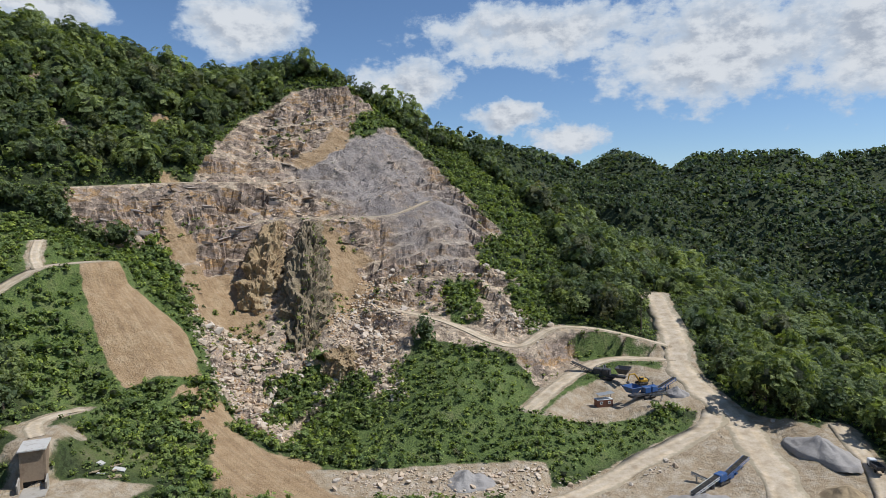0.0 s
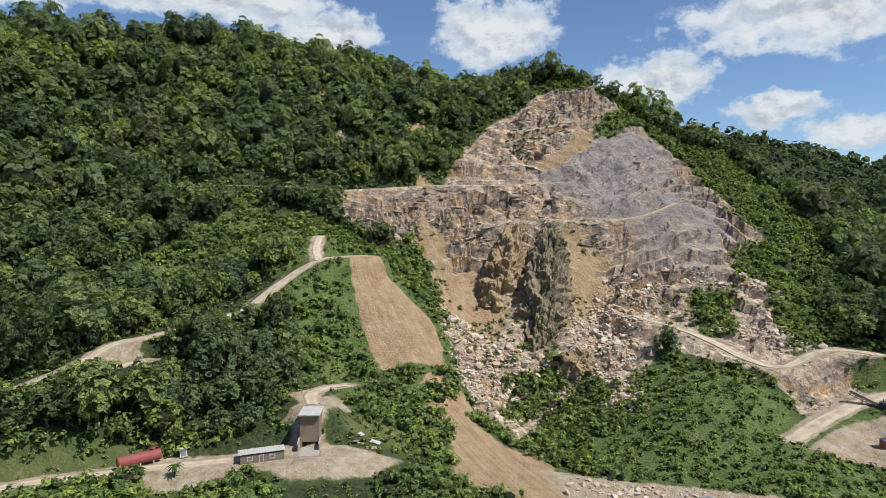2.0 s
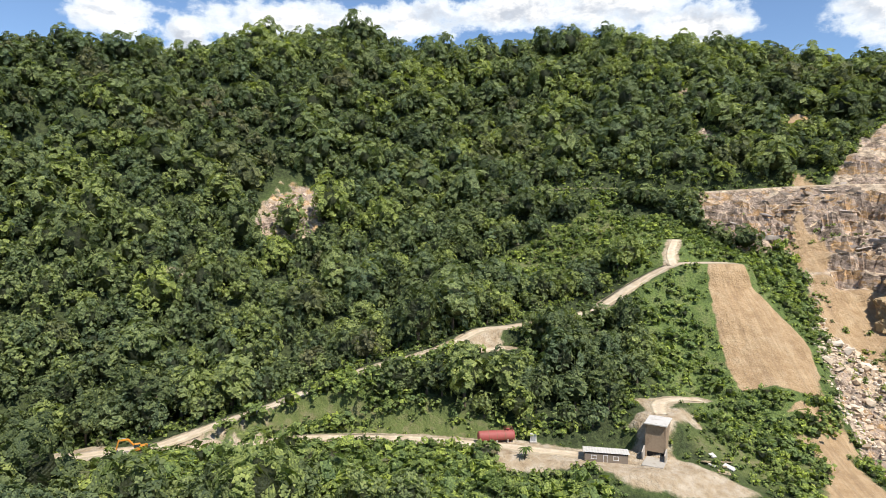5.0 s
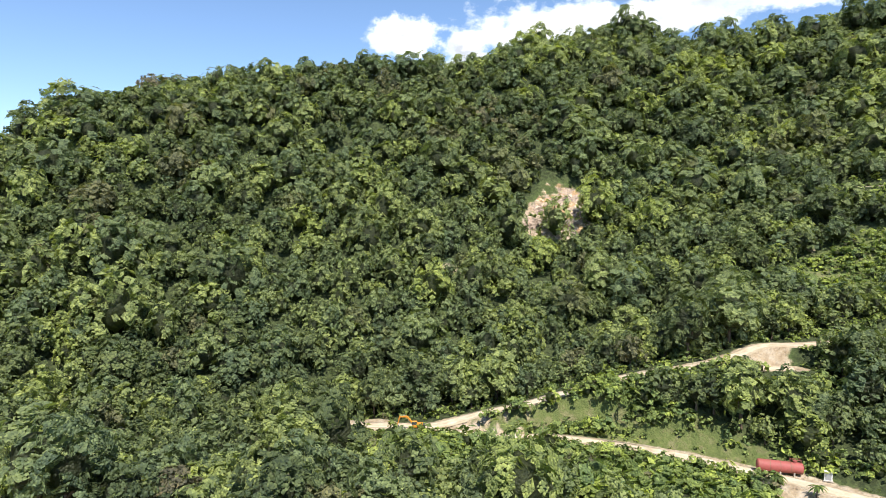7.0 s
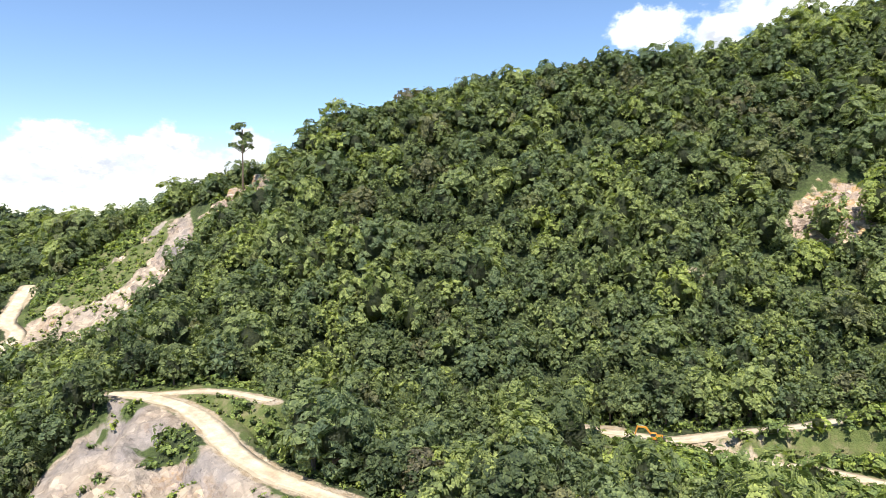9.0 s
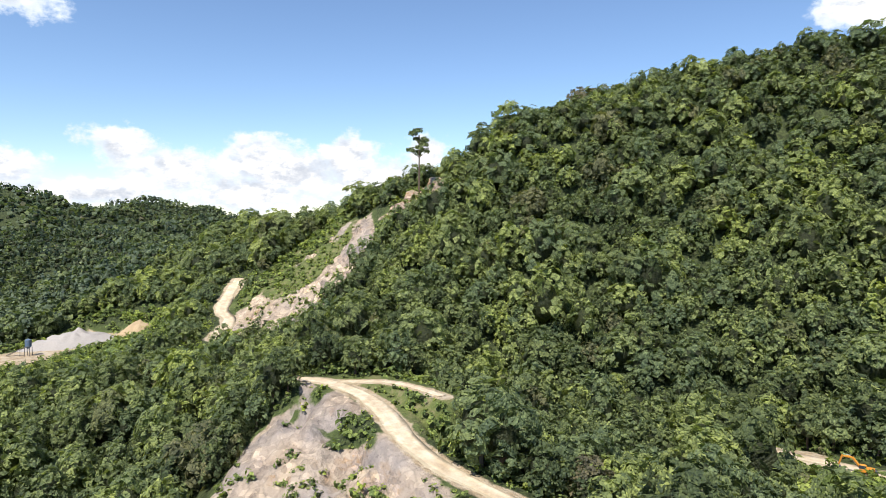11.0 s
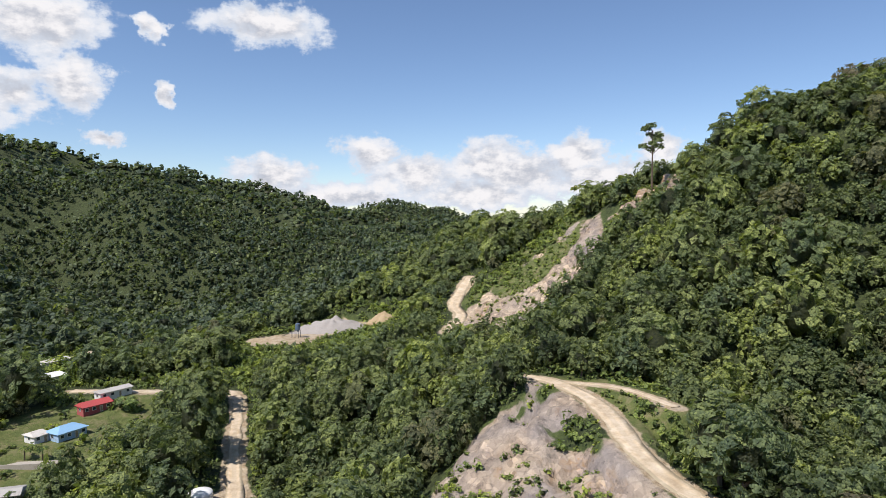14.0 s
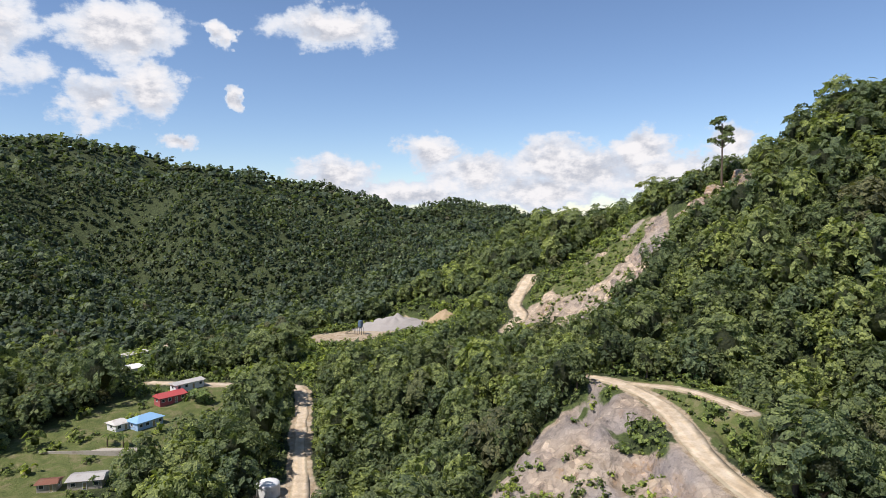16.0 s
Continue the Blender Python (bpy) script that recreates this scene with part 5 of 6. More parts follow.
def block_shed():
    t = thing("shed", "long low block shed with a pale sheet roof", "shed", (-99.5, 127.0, ground(-99.5, 127) - 0.15), 42)
    L, Wd, H = 10.5, 4.0, 2.2
    bm = bmesh.new()
    box(bm, (0, -Wd / 2, H / 2), (L, 0.25, H))
    box(bm, (0, Wd / 2, H / 2), (L, 0.25, H))
    for sx in (-L / 2 + 0.12, L / 2 - 0.12):
        box(bm, (sx, 0, H / 2), (0.25, Wd - 0.3, H))
    part("wall", bm, worn("gray_block_wall", (0.24, 0.19, 0.145), 0.3, 0.4), t)
    bm = bmesh.new()
    corrugated(bm, L, Wd, 2.25, 2.6)
    part("roof", bm, PALE_ROOF, t, "pale rusty sheet roof")
    for x in (-3.0, 2.4):
        opening(t, (x, -Wd / 2 - 0.1, 1.3), 1.2, 0.9)
    opening(t, (-0.2, -Wd / 2 - 0.1, 1.0), 0.95, 1.9, name="door")


def red_tank():
    z = ground(-124.5, 112.5)
    t = thing("storage_tank", "faded red horizontal steel storage tank with rust", "tank", (-124.5, 112.5, z), 61)
    bm = bmesh.new()
    rod(bm, (-4.6, 0, 1.9), (4.6, 0, 1.9), 1.35, seg=28, caps=False)
    part("shell", bm, RED_TANK, t, smooth=True)
    for s in (-1, 1):
        bm = bmesh.new()
        bmesh.ops.create_uvsphere(bm, u_segments=24, v_segments=10, radius=1.35, matrix=Matrix.Translation((s * 4.6, 0, 1.9)) @ Matrix.Diagonal((0.42, 1, 1, 1)))
        part("end_cap", bm, RED_TANK, t, smooth=True)
    for x in (-3.0, 0, 3.0):
        bm = bmesh.new()
        box(bm, (x, 0, 0.4), (0.35, 2.2, 1.2))
        part("saddle", bm, CONCRETE, t)
    bm = bmesh.new()
    rod(bm, (3.2, 0, 3.1), (3.2, 0, 3.6), 0.45, seg=16)
    rod(bm, (3.2, 0, 3.6), (3.2, 0, 3.7), 0.55, seg=16)
    part("hatch", bm, RED_TANK, t)
    for k in range(3):
        bm = bmesh.new()
        rod(bm, (-2.2 + 2.2 * k - 0.08, 0, 1.9), (-2.2 + 2.2 * k + 0.08, 0, 1.9), 1.39, seg=28)
        part("hoop", bm, RUSTY, t)
    bm = bmesh.new()
    for y in (-0.5, 0.5):
        rod(bm, (2.2, y, 3.1), (2.2, y, 3.95), 0.04)
        rod(bm, (4.4, y, 3.1), (4.4, y, 3.95), 0.04)
        rod(bm, (2.2, y, 3.95), (4.4, y, 3.95), 0.04)
    part("railing", bm, RED_TANK, t)
    z = ground(-119, 121)
    g = thing("pump_cabinet", "small white metal pump cabinet beside the tank", "cabinet", (-118.5, 120.5, z), 50)
    bm = bmesh.new()
    box(bm, (0, 0, 1.2), (1.6, 1.2, 2.0))
    part("body", bm, WHITE, g)
    bm = bmesh.new()
    box(bm, (0, 0, 2.28), (1.8, 1.4, 0.14))
    part("lid", bm, PALE_ROOF, g)
    bm = bmesh.new()
    box(bm, (0, 0, 0.1), (2.0, 1.6, 0.25))
    part("plinth", bm, CONCRETE, g)
    bm = bmesh.new()
    box(bm, (0, -0.62, 1.2), (1.2, 0.05, 1.6), bevel=0.01)
    part("door", bm, LIGHT_STEEL, g)


def excavator(at, turn, paint, label, reach=1.0):
    t = thing("excavator", label, "excavator", at, turn)
    for s in (-1, 1):
        bm = bmesh.new()
        box(bm, (0, s * 1.2, 0.48), (4.0, 0.6, 0.85), bevel=0.28)
        tr = part("track", bm, RUBBER, t)
        for x in (-1.5, 1.5):
            bm = bmesh.new()
            rod(bm, (x, s * 1.52, 0.48), (x, s * 1.56, 0.48), 0.33, seg=14)
            part("sprocket", bm, STEEL, tr)
    bm = bmesh.new()
    box(bm, (0, 0, 0.75), (2.0, 1.9, 0.5))
    rod(bm, (0, 0, 0.9), (0, 0, 1.15), 0.7, seg=16)
    part("undercarriage", bm, STEEL, t)
    bm = bmesh.new()
    box(bm, (-0.5, 0, 1.6), (3.2, 2.5, 0.95), bevel=0.12)
    part("body", bm, paint, t)
    bm = bmesh.new()
    box(bm, (-2.25, 0, 1.65), (0.8, 2.5, 1.1), bevel=0.2)
    part("counterweight", bm, STEEL, t)
    bm = bmesh.new()
    box(bm, (0.55, 0.75, 2.25), (1.5, 0.95, 1.6), bevel=0.12)
    cab = part("cab", bm, paint, t)
    bm = bmesh.new()
    box(bm, (0.62, 0.75, 2.45), (1.45, 0.99, 0.85), bevel=0.04)
    part("cab_window", bm, GLASS, cab)
    bm = bmesh.new()
    rod(bm, (0.9, -0.2, 1.7), (2.9, -0.2, 4.1), 0.28, 0.34, 6)
    rod(bm, (2.9, -0.2, 4.1), (5.2 * reach, -0.2, 4.0), 0.34, 0.2, 6)
    part("boom", bm, paint, t)
    bm = bmesh.new()
    rod(bm, (5.0 * reach, -0.2, 4.3), (5.8 * reach, -0.2, 1.5), 0.26, 0.16, 6)
    part("stick", bm, paint, t)
    bm = bmesh.new()
    box(bm, (5.6 * reach, -0.2, 0.95), (0.9, 1.0, 0.9), ry=25, bevel=0.15)
    part("bucket", bm, STEEL, t)
    bm = bmesh.new()
    rod(bm, (1.3, -0.2, 1.6), (2.6, -0.2, 3.2), 0.09)
    part("hydraulic_ram", bm, LIGHT_STEEL, t)
    bm = bmesh.new()
    rod(bm, (3.3, -0.2, 4.5), (4.9 * reach, -0.2, 4.55), 0.08)
    part("hydraulic_ram", bm, LIGHT_STEEL, t)
    return t


def conveyor(t, a, b, width, mat):
    """A trussed belt conveyor with rails, legs and belt from a to b."""
    a, b = Vector(a), Vector(b)
    d = (b - a).normalized()
    s = d.cross(Vector((0, 0, 1))).normalized() * (width / 2)
    up = s.cross(d).normalized() * 0.6
    bm = bmesh.new()
    for k in (-1, 1):
        rod(bm, a + s * k, b + s * k, 0.09, seg=6)
        rod(bm, a + s * k - up, b + s * k - up, 0.09, seg=6)
        n = max(3, int((b - a).length / 1.2))
        for i in range(n):
            p, q = a.lerp(b, i / n), a.lerp(b, (i + 1) / n)
            rod(bm, p + s * k, q + s * k - up, 0.05, seg=5)
    part("truss", bm, mat, t)
    bm = bmesh.new()
    m = (a + b) / 2
    box(bm, m + Vector((0, 0, 0.08)), ((b - a).length, width * 0.8, 0.12), math.degrees(math.atan2(d.y, d.x)), -math.degrees(math.asin(d.z)))
    part("belt", bm, RUBBER, t)
    bm = bmesh.new()
    p = a.lerp(b, 0.7)
    for k in (-1, 1):
        rod(bm, p + s * k - up, Vector((p.x + s.x * k, p.y + s.y * k, 0)), 0.1)
    part("leg", bm, mat, t)


def crusher(at, turn, paint, label, length=13.0):
    """A tracked crushing plant: chassis, hopper, engine house and belts."""
    t = thing("mobile_crusher", label, "crusher", at, turn)
    t.scale = (1.35, 1.35, 1.35)
    for s in (-1, 1):
        bm = bmesh.new()
        box(bm, (0, s * 1.2, 0.5), (4.4, 0.6, 0.9), bevel=0.28)
        part("track", bm, RUBBER, t)
    bm = bmesh.new()
    box(bm, (0, 0, 1.3), (length * 0.62, 1.6, 0.6))
    part("chassis", bm, STEEL, t)
    bm = bmesh.new()
    bmesh.ops.create_cone(bm, cap_ends=False, segments=4, radius1=1.5, radius2=2.8, depth=1.6, matrix=Matrix.Translation((-length * 0.27, 0, 3.1)) @ Euler((0, 0, radians(45))).to_matrix().to_4x4())
    bmesh.ops.solidify(bm, geom=bm.faces[:], thickness=0.12)
    part("hopper", bm, paint, t)
    bm = bmesh.new()
    box(bm, (-0.2, 0, 2.3), (2.2, 1.8, 1.6), bevel=0.12)
    rod(bm, (-0.2, 1.0, 2.4), (-0.2, 1.25, 2.4), 0.7, seg=16)
    part("jaw_box", bm, paint, t)
    bm = bmesh.new()
    box(bm, (2.3, 0, 2.3), (2.2, 1.9, 1.5), bevel=0.12)
    part("engine_house", bm, paint, t)
    bm = bmesh.new()
    rod(bm, (2.6, 0.5, 3.0), (2.6, 0.5, 3.9), 0.1)
    part("exhaust", bm, STEEL, t)
    conveyor(t, (0.5, 0, 1.0), (length * 0.55, 0, 4.1), 1.1, paint)
    conveyor(t, (0.3, -1.0, 1.2), (1.8, -5.0, 2.8), 0.7, LIGHT_STEEL)
    return t


def heap(name, label, at, r, h, mat, seed, stretch=1.0, turn=0.0):
    bm = bmesh.new()
    rings, seg = 18, 56
    prev = None
    for i in range(rings + 1):
        k = i / rings
        ring = []
        for j in range(seg):
            a = 2 * math.pi * j / seg
            rr = r * k * (1 + 0.22 * noise.noise(Vector((math.cos(a) * 1.4, math.sin(a) * 1.4, seed))))
            x, y = rr * math.cos(a) * stretch, rr * math.sin(a)
            z = h * (1 - k) ** 1.05 * (1 + 0.3 * noise.noise(Vector((x * 0.25, y * 0.25, seed)))) + 0.6 * noise.noise(Vector((x * 0.45, y * 0.45, seed))) + 0.3 * noise.noise(Vector((x * 1.3, y * 1.3, seed))) - 1.2 * (i == rings)
            ring.append(bm.verts.new((x, y, z)))
        if prev:
            for j in range(seg):
                bm.faces.new((prev[j], ring[j], ring[(j + 1) % seg], prev[(j + 1) % seg]))
        prev = ring
    bmesh.ops.remove_doubles(bm, verts=bm.verts[:], dist=0.01)
    ob = part(name, bm, mat, None, "", True)
    ob.matrix_basis = pose(*at, 0, 0, turn)
    return tagged(ob, label, "mound", "gravel mounds")


def works_yard():
    loading_tower()
    block_shed()
    red_tank()
    excavator((-184, 36, ground(-184, 36) + 0.15), 258, ORANGE, "orange tracked excavator parked on the hill road")
    rng = random.Random(5)
    for k in range(7):
        x, y = -80 + rng.uniform(-5, 5), 147 + rng.uniform(-3, 3)
        bm = bmesh.new()
        box(bm, (0, 0, 0), (rng.uniform(1.5, 3.2), rng.uniform(0.8, 1.6), 0.25), rx=rng.uniform(-14, 14), ry=rng.uniform(-14, 14), bevel=0.03)
        ob = part("concrete_slab", bm, TIMBER if k % 3 else PALE_ROOF)
        ob.matrix_basis = pose(x, y, ground(x, y) + 0.25, 0, 0, rng.uniform(0, 180))
        tagged(ob, "broken pale slab lying on rough ground", "slab", "scattered slabs")


def quarry_plant():
    z = ground(62, 236)
    crusher((61, 236, z), 150, STEEL, "dark gray tracked crusher with a raised conveyor", 18)
    crusher((72, 222, ground(72, 222)), 28, BLUE, "blue tracked screening plant with folded conveyors", 19)
    excavator((74, 234, ground(74, 234)), 195, YELLOW, "yellow tracked excavator with its boom bent beside the crushers")
    t = thing("site_container", "rust-red site container with a white roof", "container", (56, 219.5, ground(56, 219.5)), 12)
    bm = bmesh.new()
    box(bm, (0, 0, 1.35), (6.0, 2.6, 2.5))
    for i in range(14):
        box(bm, (-2.8 + 0.43 * i, -1.32, 1.35), (0.16, 0.08, 2.2), bevel=0)
    part("body", bm, RUSTY, t)
    bm = bmesh.new()
    box(bm, (0, 0, 2.68), (6.1, 2.7, 0.12))
    part("roof", bm, WHITE, t)
    for x in (-1.5, 1.5):
        opening(t, (x, -1.42, 1.6), 0.8, 0.8)
    bm = bmesh.new()
    box(bm, (0.6, 0, 4.6), (6.0, 3.0, 0.1), ry=-6)
    part("canopy", bm, LIGHT_STEEL, t, "gray sheet canopy on posts")
    for x in (-1.8, 3.0):
        bm = bmesh.new()
        rod(bm, (x, 0.8, 2.7), (x, 0.8, 4.6 + 0.1 * (x - 0.6)), 0.07)
        part("post", bm, STEEL, t)
    # the long screening line beside the haul road
    t = thing("screening_line", "long blue-gray trussed conveyor line on legs", "conveyor", (76, 170, ground(76, 170)), 35)
    conveyor(t, (-13.5, 0, 1.0), (-1.0, 0, 3.0), 1.8, LIGHT_STEEL)
    conveyor(t, (-0.5, 0, 1.4), (12.5, 0, 4.8), 1.8, BLUE)
    bm = bmesh.new()
    box(bm, (-0.5, 0, 2.2), (3.4, 2.2, 2.0), bevel=0.1)
    part("screen_box", bm, BLUE, t)
    bm = bmesh.new()
    box(bm, (4.0, 0, 1.4), (2.0, 1.8, 1.4), bevel=0.1)
    part("engine_house", bm, BLUE, t)
    for s in (-1, 1):
        bm = bmesh.new()
        box(bm, (0, s * 1.1, 0.45), (5.0, 0.5, 0.85), bevel=0.25)
        part("track", bm, RUBBER, t)
    conveyor(t, (-3.0, 1.4, 1.2), (-5.0, 6.0, 2.6), 1.0, LIGHT_STEEL)
    for x in (-9.0, -5.0, 6.5):
        bm = bmesh.new()
        box(bm, (x, 0, 0.9), (0.9, 1.5, 1.7), bevel=0.05)
        part("motor_box", bm, STEEL if x < 0 else BLUE, t)
    truck((118.5, 170, ground(118.5, 170) + 0.2), 80, WHITE, "dusty white truck parked on the side road")
    excavator((117, 153, ground(117, 153)), 110, ORANGE, "dusty orange excavator with a raised dark boom", 0.9)
    heap("mound", "broad gray gravel bank beside the haul road", (110, 181, ground(110, 181) - 1.0), 7, 4.4, GRAVEL, 3, 1.9, 104)
    heap("mound", "tan cone of quarry sand", (103, 158, ground(103, 158) - 0.6), 9, 5.5, TAN_HEAP, 5)
    heap("mound", "small gray gravel cone by the crushers", (84, 224, ground(84, 224) - 0.3), 4, 2.6, GRAVEL, 7)
    heap("mound", "gray dust heap below the green slope", (6, 166, ground(6, 166) - 0.5), 7, 3.2, GRAVEL, 9)
    heap("mound", "low pale gravel heap beside the conveyor line", (68, 160, ground(68, 160) - 0.5), 9, 2.8, GRAVEL, 11, 1.3)


# ---- the village in the valley ----


def hip_roof(bm, L, Wd, z, rise, over=0.6, inset=None):
    inset = Wd / 2 if inset is None else inset
    a, b = L / 2 + over, Wd / 2 + over
    low = [bm.verts.new(p) for p in ((-a, -b, z), (a, -b, z), (a, b, z), (-a, b, z))]
    top = [bm.verts.new((-a + inset, 0, z + rise)), bm.verts.new((a - inset, 0, z + rise))]
    bm.faces.new((low[0], low[1], top[1], top[0]))
    bm.faces.new((low[2], low[3], top[0], top[1]))
    bm.faces.new((low[1], low[2], top[1]))
    bm.faces.new((low[3], low[0], top[0]))
    bm.faces.new((low[3], low[2], low[1], low[0]))


def house(at, turn, size, wall, roof, label, hip=None, rise=1.5, windows=4):
    L, Wd, H = size
    t = thing("house", label, "house", at, turn, "village houses")
    bm = bmesh.new()
    for sy in (-1, 1):
        box(bm, (0, sy * (Wd / 2 - 0.1), H / 2 - 0.3), (L, 0.2, H + 0.6), bevel=0.02)
    for sx in (-1, 1):
        box(bm, (sx * (L / 2 - 0.1), 0, H / 2 - 0.3), (0.2, Wd - 0.4, H + 0.6), bevel=0.02)
    part("wall", bm, wall, t)
    bm = bmesh.new()
    hip_roof(bm, L, Wd, H, rise, 0.6, hip)
    ro = part("roof", bm, roof, t)
    bm = bmesh.new()
    n = int(L / 0.9)
    for i in range(n + 1):
        x = -L / 2 + L * i / n
        k = min(1.0, (L / 2 + 0.6 - abs(x)) / (Wd / 2 if hip is None else max(hip, 0.01)))
        for s in (-1, 1):
            rod(bm, (x, s * (Wd / 2 + 0.6), H + 0.02), (x, s * (Wd / 2 + 0.6) * (1 - k), H + rise * k + 0.02), 0.045, seg=4)
    part("seam", bm, roof, ro)
    for i in range(windows):
        x = -L / 2 + L * (i + 0.5) / windows
        if i == windows // 2:
            opening(t, (x, -Wd / 2 - 0.06, 1.05), 0.95, 2.05, name="door")
        else:
            opening(t, (x, -Wd / 2 - 0.06, 1.6), 1.2, 1.1)
    for s in (-1, 1):
        opening(t, (s * (L / 2 + 0.06), 0, 1.6), 1.1, 1.0, 90 * s)
    return t


def truck(at, turn, paint, label):
    t = thing("truck", label, "truck", at, turn)
    bm = bmesh.new()
    box(bm, (2.1, 0, 1.5), (1.7, 2.1, 1.9), bevel=0.2)
    cab = part("cab", bm, paint, t)
    bm = bmesh.new()
    box(bm, (2.45, 0, 1.95), (1.1, 1.9, 0.7), bevel=0.05)
    part("windscreen", bm, GLASS, cab)
    bm = bmesh.new()
    for y in (-1.05, 1.05):
        box(bm, (-1.0, y, 1.5), (4.2, 0.08, 1.0), bevel=0.01)
    for x in (-3.1, 1.1):
        box(bm, (x, 0, 1.5), (0.08, 2.0, 1.0), bevel=0.01)
    box(bm, (-1.0, 0, 1.0), (4.2, 2.1, 0.12), bevel=0.01)
    part("load_bed", bm, STEEL, t)
    for x in (2.0, -1.9):
        for y in (-0.95, 0.95):
            bm = bmesh.new()
            rod(bm, (x, y - 0.15, 0.5), (x, y + 0.15, 0.5), 0.5, seg=16)
            part("wheel", bm, RUBBER, t)


def village():
    house((-61, -231, ground(-61, -231)), 197, (9.5, 6.5, 2.7), BLUE_WALL, BLUE_ROOF, "pale blue bungalow with a bright blue hip roof", rise=1.6)
    house((-53, -233.5, ground(-53, -233.5)), 197, (4.6, 5.5, 2.5), WHITE, PALE_ROOF, "white annex with a pale gray roof", 1.0, 1.0, 2)
    house((-75, -249, ground(-75, -249)), 188, (10, 5, 2.7), RED_WALL, RED_ROOF, "red house with a long red sheet roof", 0.4, 1.4)
    house((-84, -256.5, ground(-84, -256.5)), 190, (12, 4.5, 2.7), WHITE, GRAY_ROOF, "low house with a long pale gray roof", 0.3, 0.8)
    house((-73.5, -300, ground(-73.5, -300)), 192, (10.5, 7, 3.0), WHITE, WHITE, "small house with a white roof among trees", 1.5, 1.3, 3)
    house((-84, -332, ground(-84, -332)), 200, (11, 5, 2.8), WHITE, PALE_ROOF, "low pale roofed house at the lane", 0.6, 0.8, 3)
    house((-96, -326, ground(-96, -326)), 160, (6, 5, 2.8), WHITE, PALE_ROOF, "small pale house beside the lane", 0.6, 0.8, 2)
    house((-37, -199, ground(-37, -199)), 150, (9, 6, 2.6), CONCRETE, GRAY_ROOF, "gray sheet-roofed house near the garden", 0.4, 0.8, 3)
    house((-28, -203, ground(-28, -203)), 150, (5, 4, 2.4), CONCRETE, RUSTY, "small outbuilding with a rusty roof", 0.4, 0.6, 2)
    truck((-117.5, -238, ground(-117.5, -238) + 0.2), 250, WHITE, "white and dark truck parked on the valley road")
    # garden wall and terrace
    t = thing("garden_wall", "long low concrete garden wall with a drive", "wall", (-42, -219, ground(-42, -219)), 320)
    bm = bmesh.new()
    box(bm, (0, 0, 0.4), (34, 0.3, 1.8))
    part("coping", bm, CONCRETE, t)
    bm = bmesh.new()
    box(bm, (-3, -2.6, 0.1), (20, 4.2, 0.5))
    part("drive", bm, CONCRETE, t)
    # white tank by the road's end
    z = ground(-76, -161)
    t = thing("water_tank", "white domed water tank beside the valley road", "tank", (-74, -162, z), 0)
    bm = bmesh.new()
    rod(bm, (0, 0, 0), (0, 0, 3.2), 3.2, seg=32)
    part("shell", bm, WHITE, t, smooth=False)
    bm = bmesh.new()
    bmesh.ops.create_uvsphere(bm, u_segments=32, v_segments=12, radius=3.25, matrix=Matrix.Translation((0, 0, 3.2)) @ Matrix.Diagonal((1, 1, 0.35, 1)))
    part("dome", bm, WHITE, t, smooth=True)
    # batching plant on the gravel yard
    x, y = -193, -297
    t = thing("batching_plant", "blue-gray batching plant tower on a gravel yard", "plant", (x, y, ground(x, y)), 120)
    t.scale = (0.7, 0.7, 0.7)
    bm = bmesh.new()
    for sx in (-1.6, 1.6):
        for sy in (-1.6, 1.6):
            rod(bm, (sx, sy, 0), (sx, sy, 6), 0.2)
    part("frame", bm, STEEL, t)
    bm = bmesh.new()
    rod(bm, (0, 0, 5.0), (0, 0, 6.6), 0.5, 2.0, 20)
    rod(bm, (0, 0, 6.6), (0, 0, 11), 2.0, seg=20)
    rod(bm, (0, 0, 11), (0, 0, 11.8), 2.0, 0.4, 20)
    part("silo", bm, worn("silo_paint", (0.10, 0.16, 0.24), 0.3, 0.5, 0.6), t)
    conveyor(t, (-14, 0, 0.8), (-1.5, 0, 6.5), 1.4, STEEL)
    heap("mound", "large pale gravel stockpile in the valley", (-222, -303, ground(-222, -303) - 0.6), 15, 8, GRAVEL, 13, 2.0, 150)
    heap("mound", "small tan gravel stockpile", (-239, -277, ground(-239, -277) - 0.5), 8, 7, TAN_HEAP, 15, 1.3, 130)


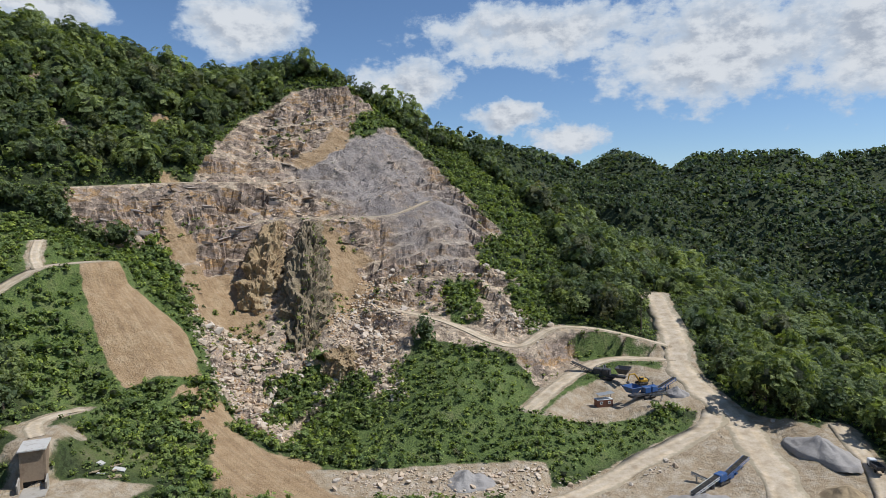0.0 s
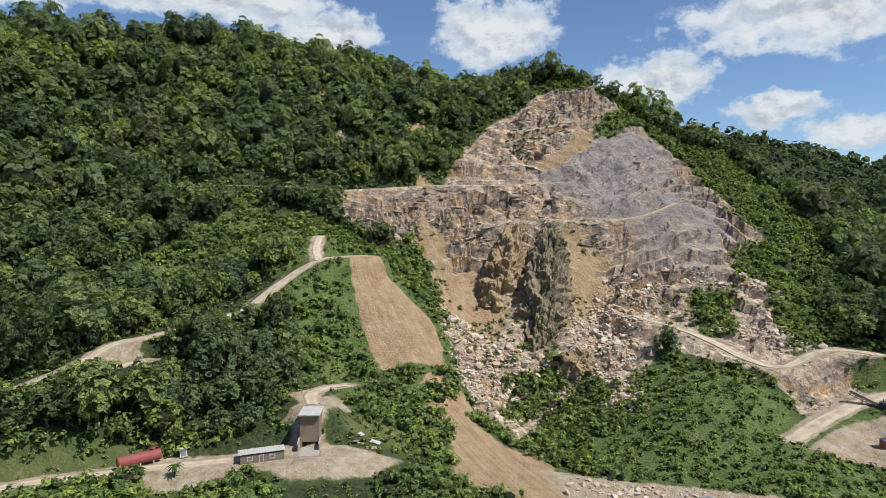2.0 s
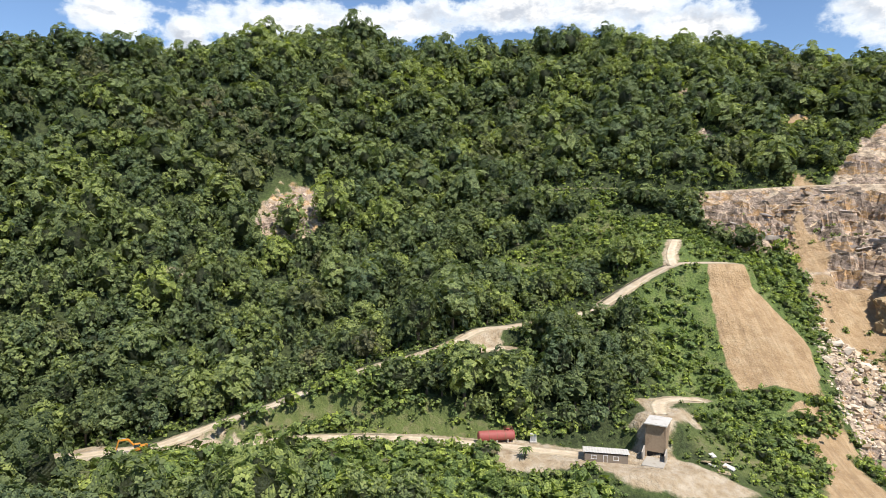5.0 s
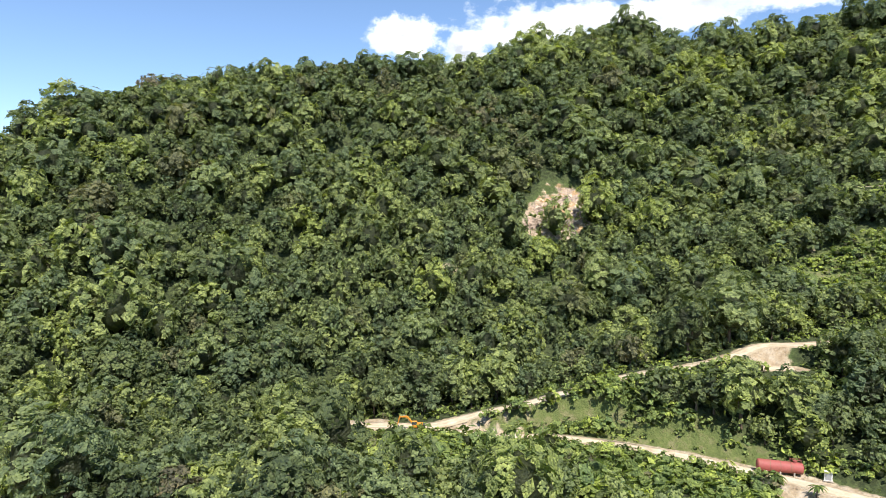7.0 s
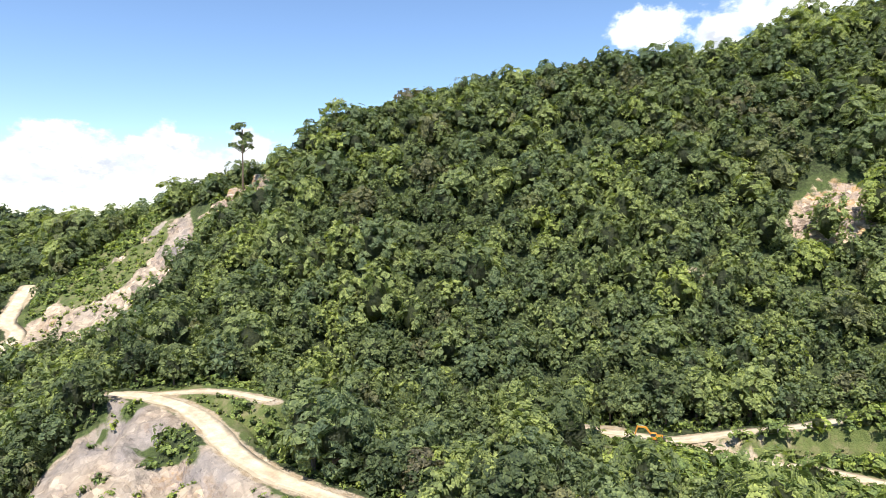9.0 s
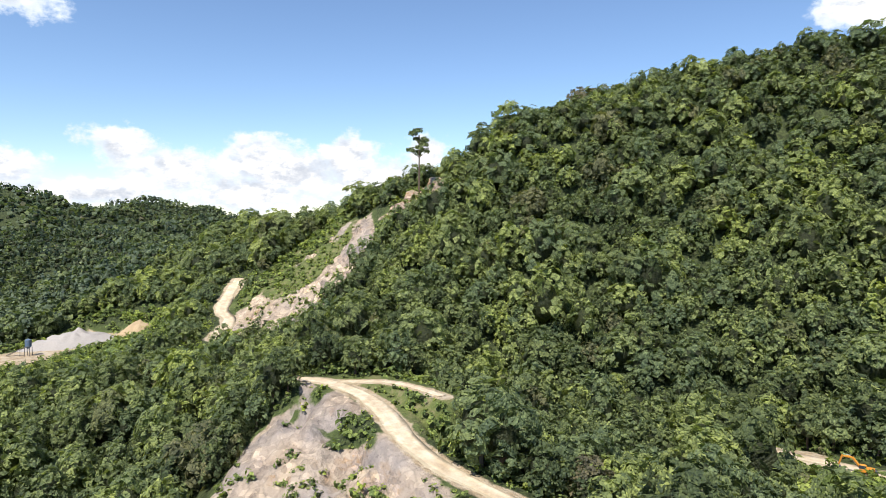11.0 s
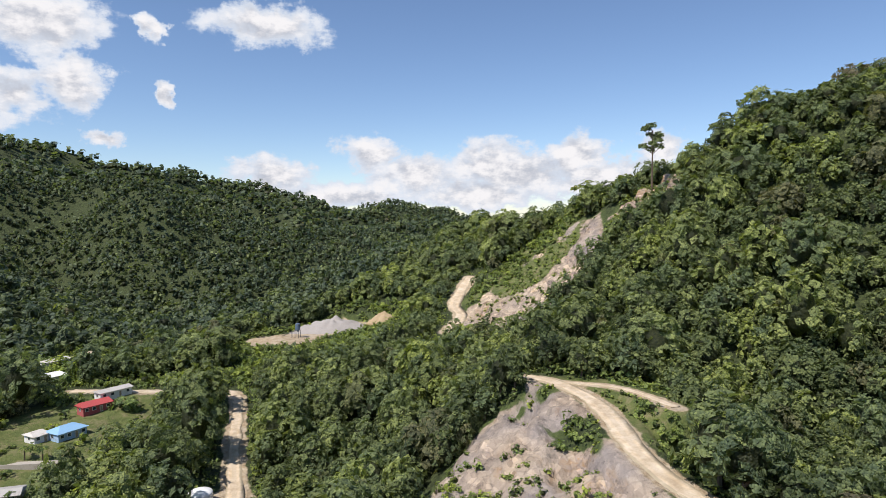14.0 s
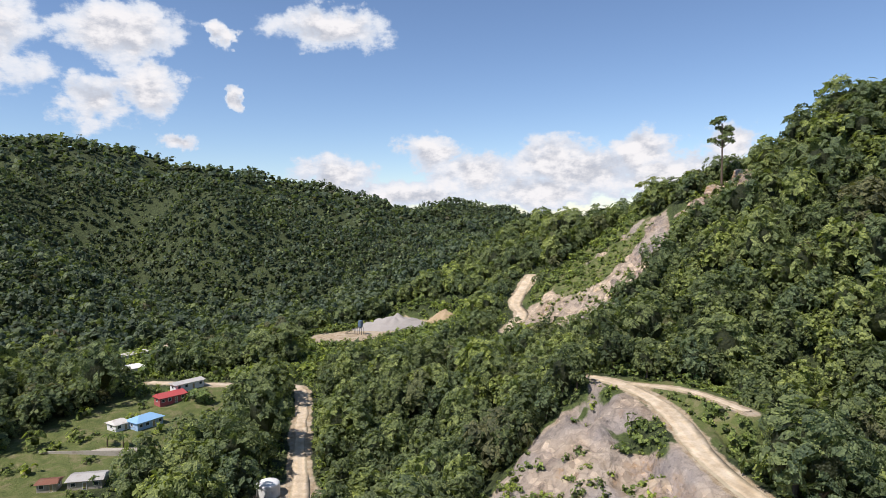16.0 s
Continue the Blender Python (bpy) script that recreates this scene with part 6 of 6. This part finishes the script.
def emergent(at, height, seed, label, tiers=5):
    """A tall tree with a bare trunk and open tiers of foliage."""
    g = random.Random(seed)
    t = thing("tall_tree", label, "tree", at, g.uniform(0, 360), "tall ridge trees")
    bm = bmesh.new()
    rod(bm, (0, 0, -0.5), (0.15, 0.1, height * 0.95), height * 0.018, height * 0.006, 8)
    ends = []
    for k in range(tiers):
        for j in range(3):
            z = height * (0.58 + 0.4 * (k + g.uniform(-0.5, 0.5)) / tiers)
            a = g.uniform(0, 6.28)
            L = height * g.uniform(0.10, 0.2) * (1.2 - 0.5 * k / tiers)
            e = (L * math.cos(a), L * math.sin(a), z + height * 0.05)
            rod(bm, (0.1, 0.07, z - height * 0.03), e, height * 0.006, height * 0.002, 5)
            ends.append(e)
    ends.append((0, 0, height))
    part("trunk", bm, BARK, t)
    v, f, solid = crown_shape(seed, 60, 0.34, 5, 0.6, 0.6, core=0)
    vs, fs = [], []
    for k, e in enumerate(ends):
        s = height * g.uniform(0.05, 0.095)
        vs.append(v * (s, s, s * 0.9) + np.array(e) - (0, 0, s * 0.2))
        fs.append(f + k * len(v))
    me = mesh_from("crown", np.vstack(vs), np.vstack(fs), {"tint": np.full(len(v) * len(ends), 0.1), "solid": np.zeros(len(v) * len(ends))})
    me.materials.append(LEAF)
    new("crown", me).parent = t


def palm(at, height, seed, proto=[]):
    g = random.Random(seed)
    t = thing("palm_tree", "small palm with drooping feathery fronds", "palm", at, g.uniform(0, 360), "palms")
    bm = bmesh.new()
    rod(bm, (0, 0, -0.3), (0.2, 0.1, height), 0.22, 0.14, 8)
    part("trunk", bm, BARK, t)
    for k in range(13):
        bm = bmesh.new()
        a = k * 2.4 + g.uniform(-0.2, 0.2)
        lift = g.uniform(0.2, 1.0)
        last = None
        for i in range(7):
            u = i / 6
            r, z = 2.3 * u, height + 1.6 * lift * u - 2.1 * u * u
            w = 0.3 * math.sin(math.pi * min(1, u * 0.9 + 0.1))
            c = Vector((0.2 + r * math.cos(a), 0.1 + r * math.sin(a), z))
            s = Vector((-math.sin(a), math.cos(a), 0)) * w
            row = [bm.verts.new(c - s - Vector((0, 0, w * 0.5))), bm.verts.new(c), bm.verts.new(c + s - Vector((0, 0, w * 0.5)))]
            if last:
                bm.faces.new((last[0], row[0], row[1], last[1]))
                bm.faces.new((last[1], row[1], row[2], last[2]))
            last = row
        part("frond", bm, FROND, t)


def tall_trees():
    for x, y, h, s, lab in ((-305, -146, 32, 1, "tall bare-trunked tree on the ridge nose"), (-312, -114, 15, 2, "open-crowned tree on the ridge"),
                            (-10, 424, 16, 3, "dark spreading tree on the quarry ridge"), (-2, 428, 14, 4, "dark spreading tree on the quarry ridge"), (4, 430, 13, 9, "dark spreading tree on the quarry ridge"),
                            (-70, 424, 11, 5, "open tree on the quarry summit"), (-58, 424, 12, 6, "open tree on the quarry summit"), (-52, 422, 9, 7, "open tree on the quarry summit"), (85, 270, 17, 8, "tall slender tree beside the haul road")):
        emergent((x, y, ground(x, y)), h, s, lab)
    for k, (x, y, h) in enumerate(((-118, 106, 2.6), (-112, 111, 2.8), (-128, 97, 2.8), (-47, -222, 4), (-51, -219, 4), (-38, -196, 3))):
        palm((x, y, ground(x, y)), h, k)


works_yard()
quarry_plant()
village()
tall_trees()
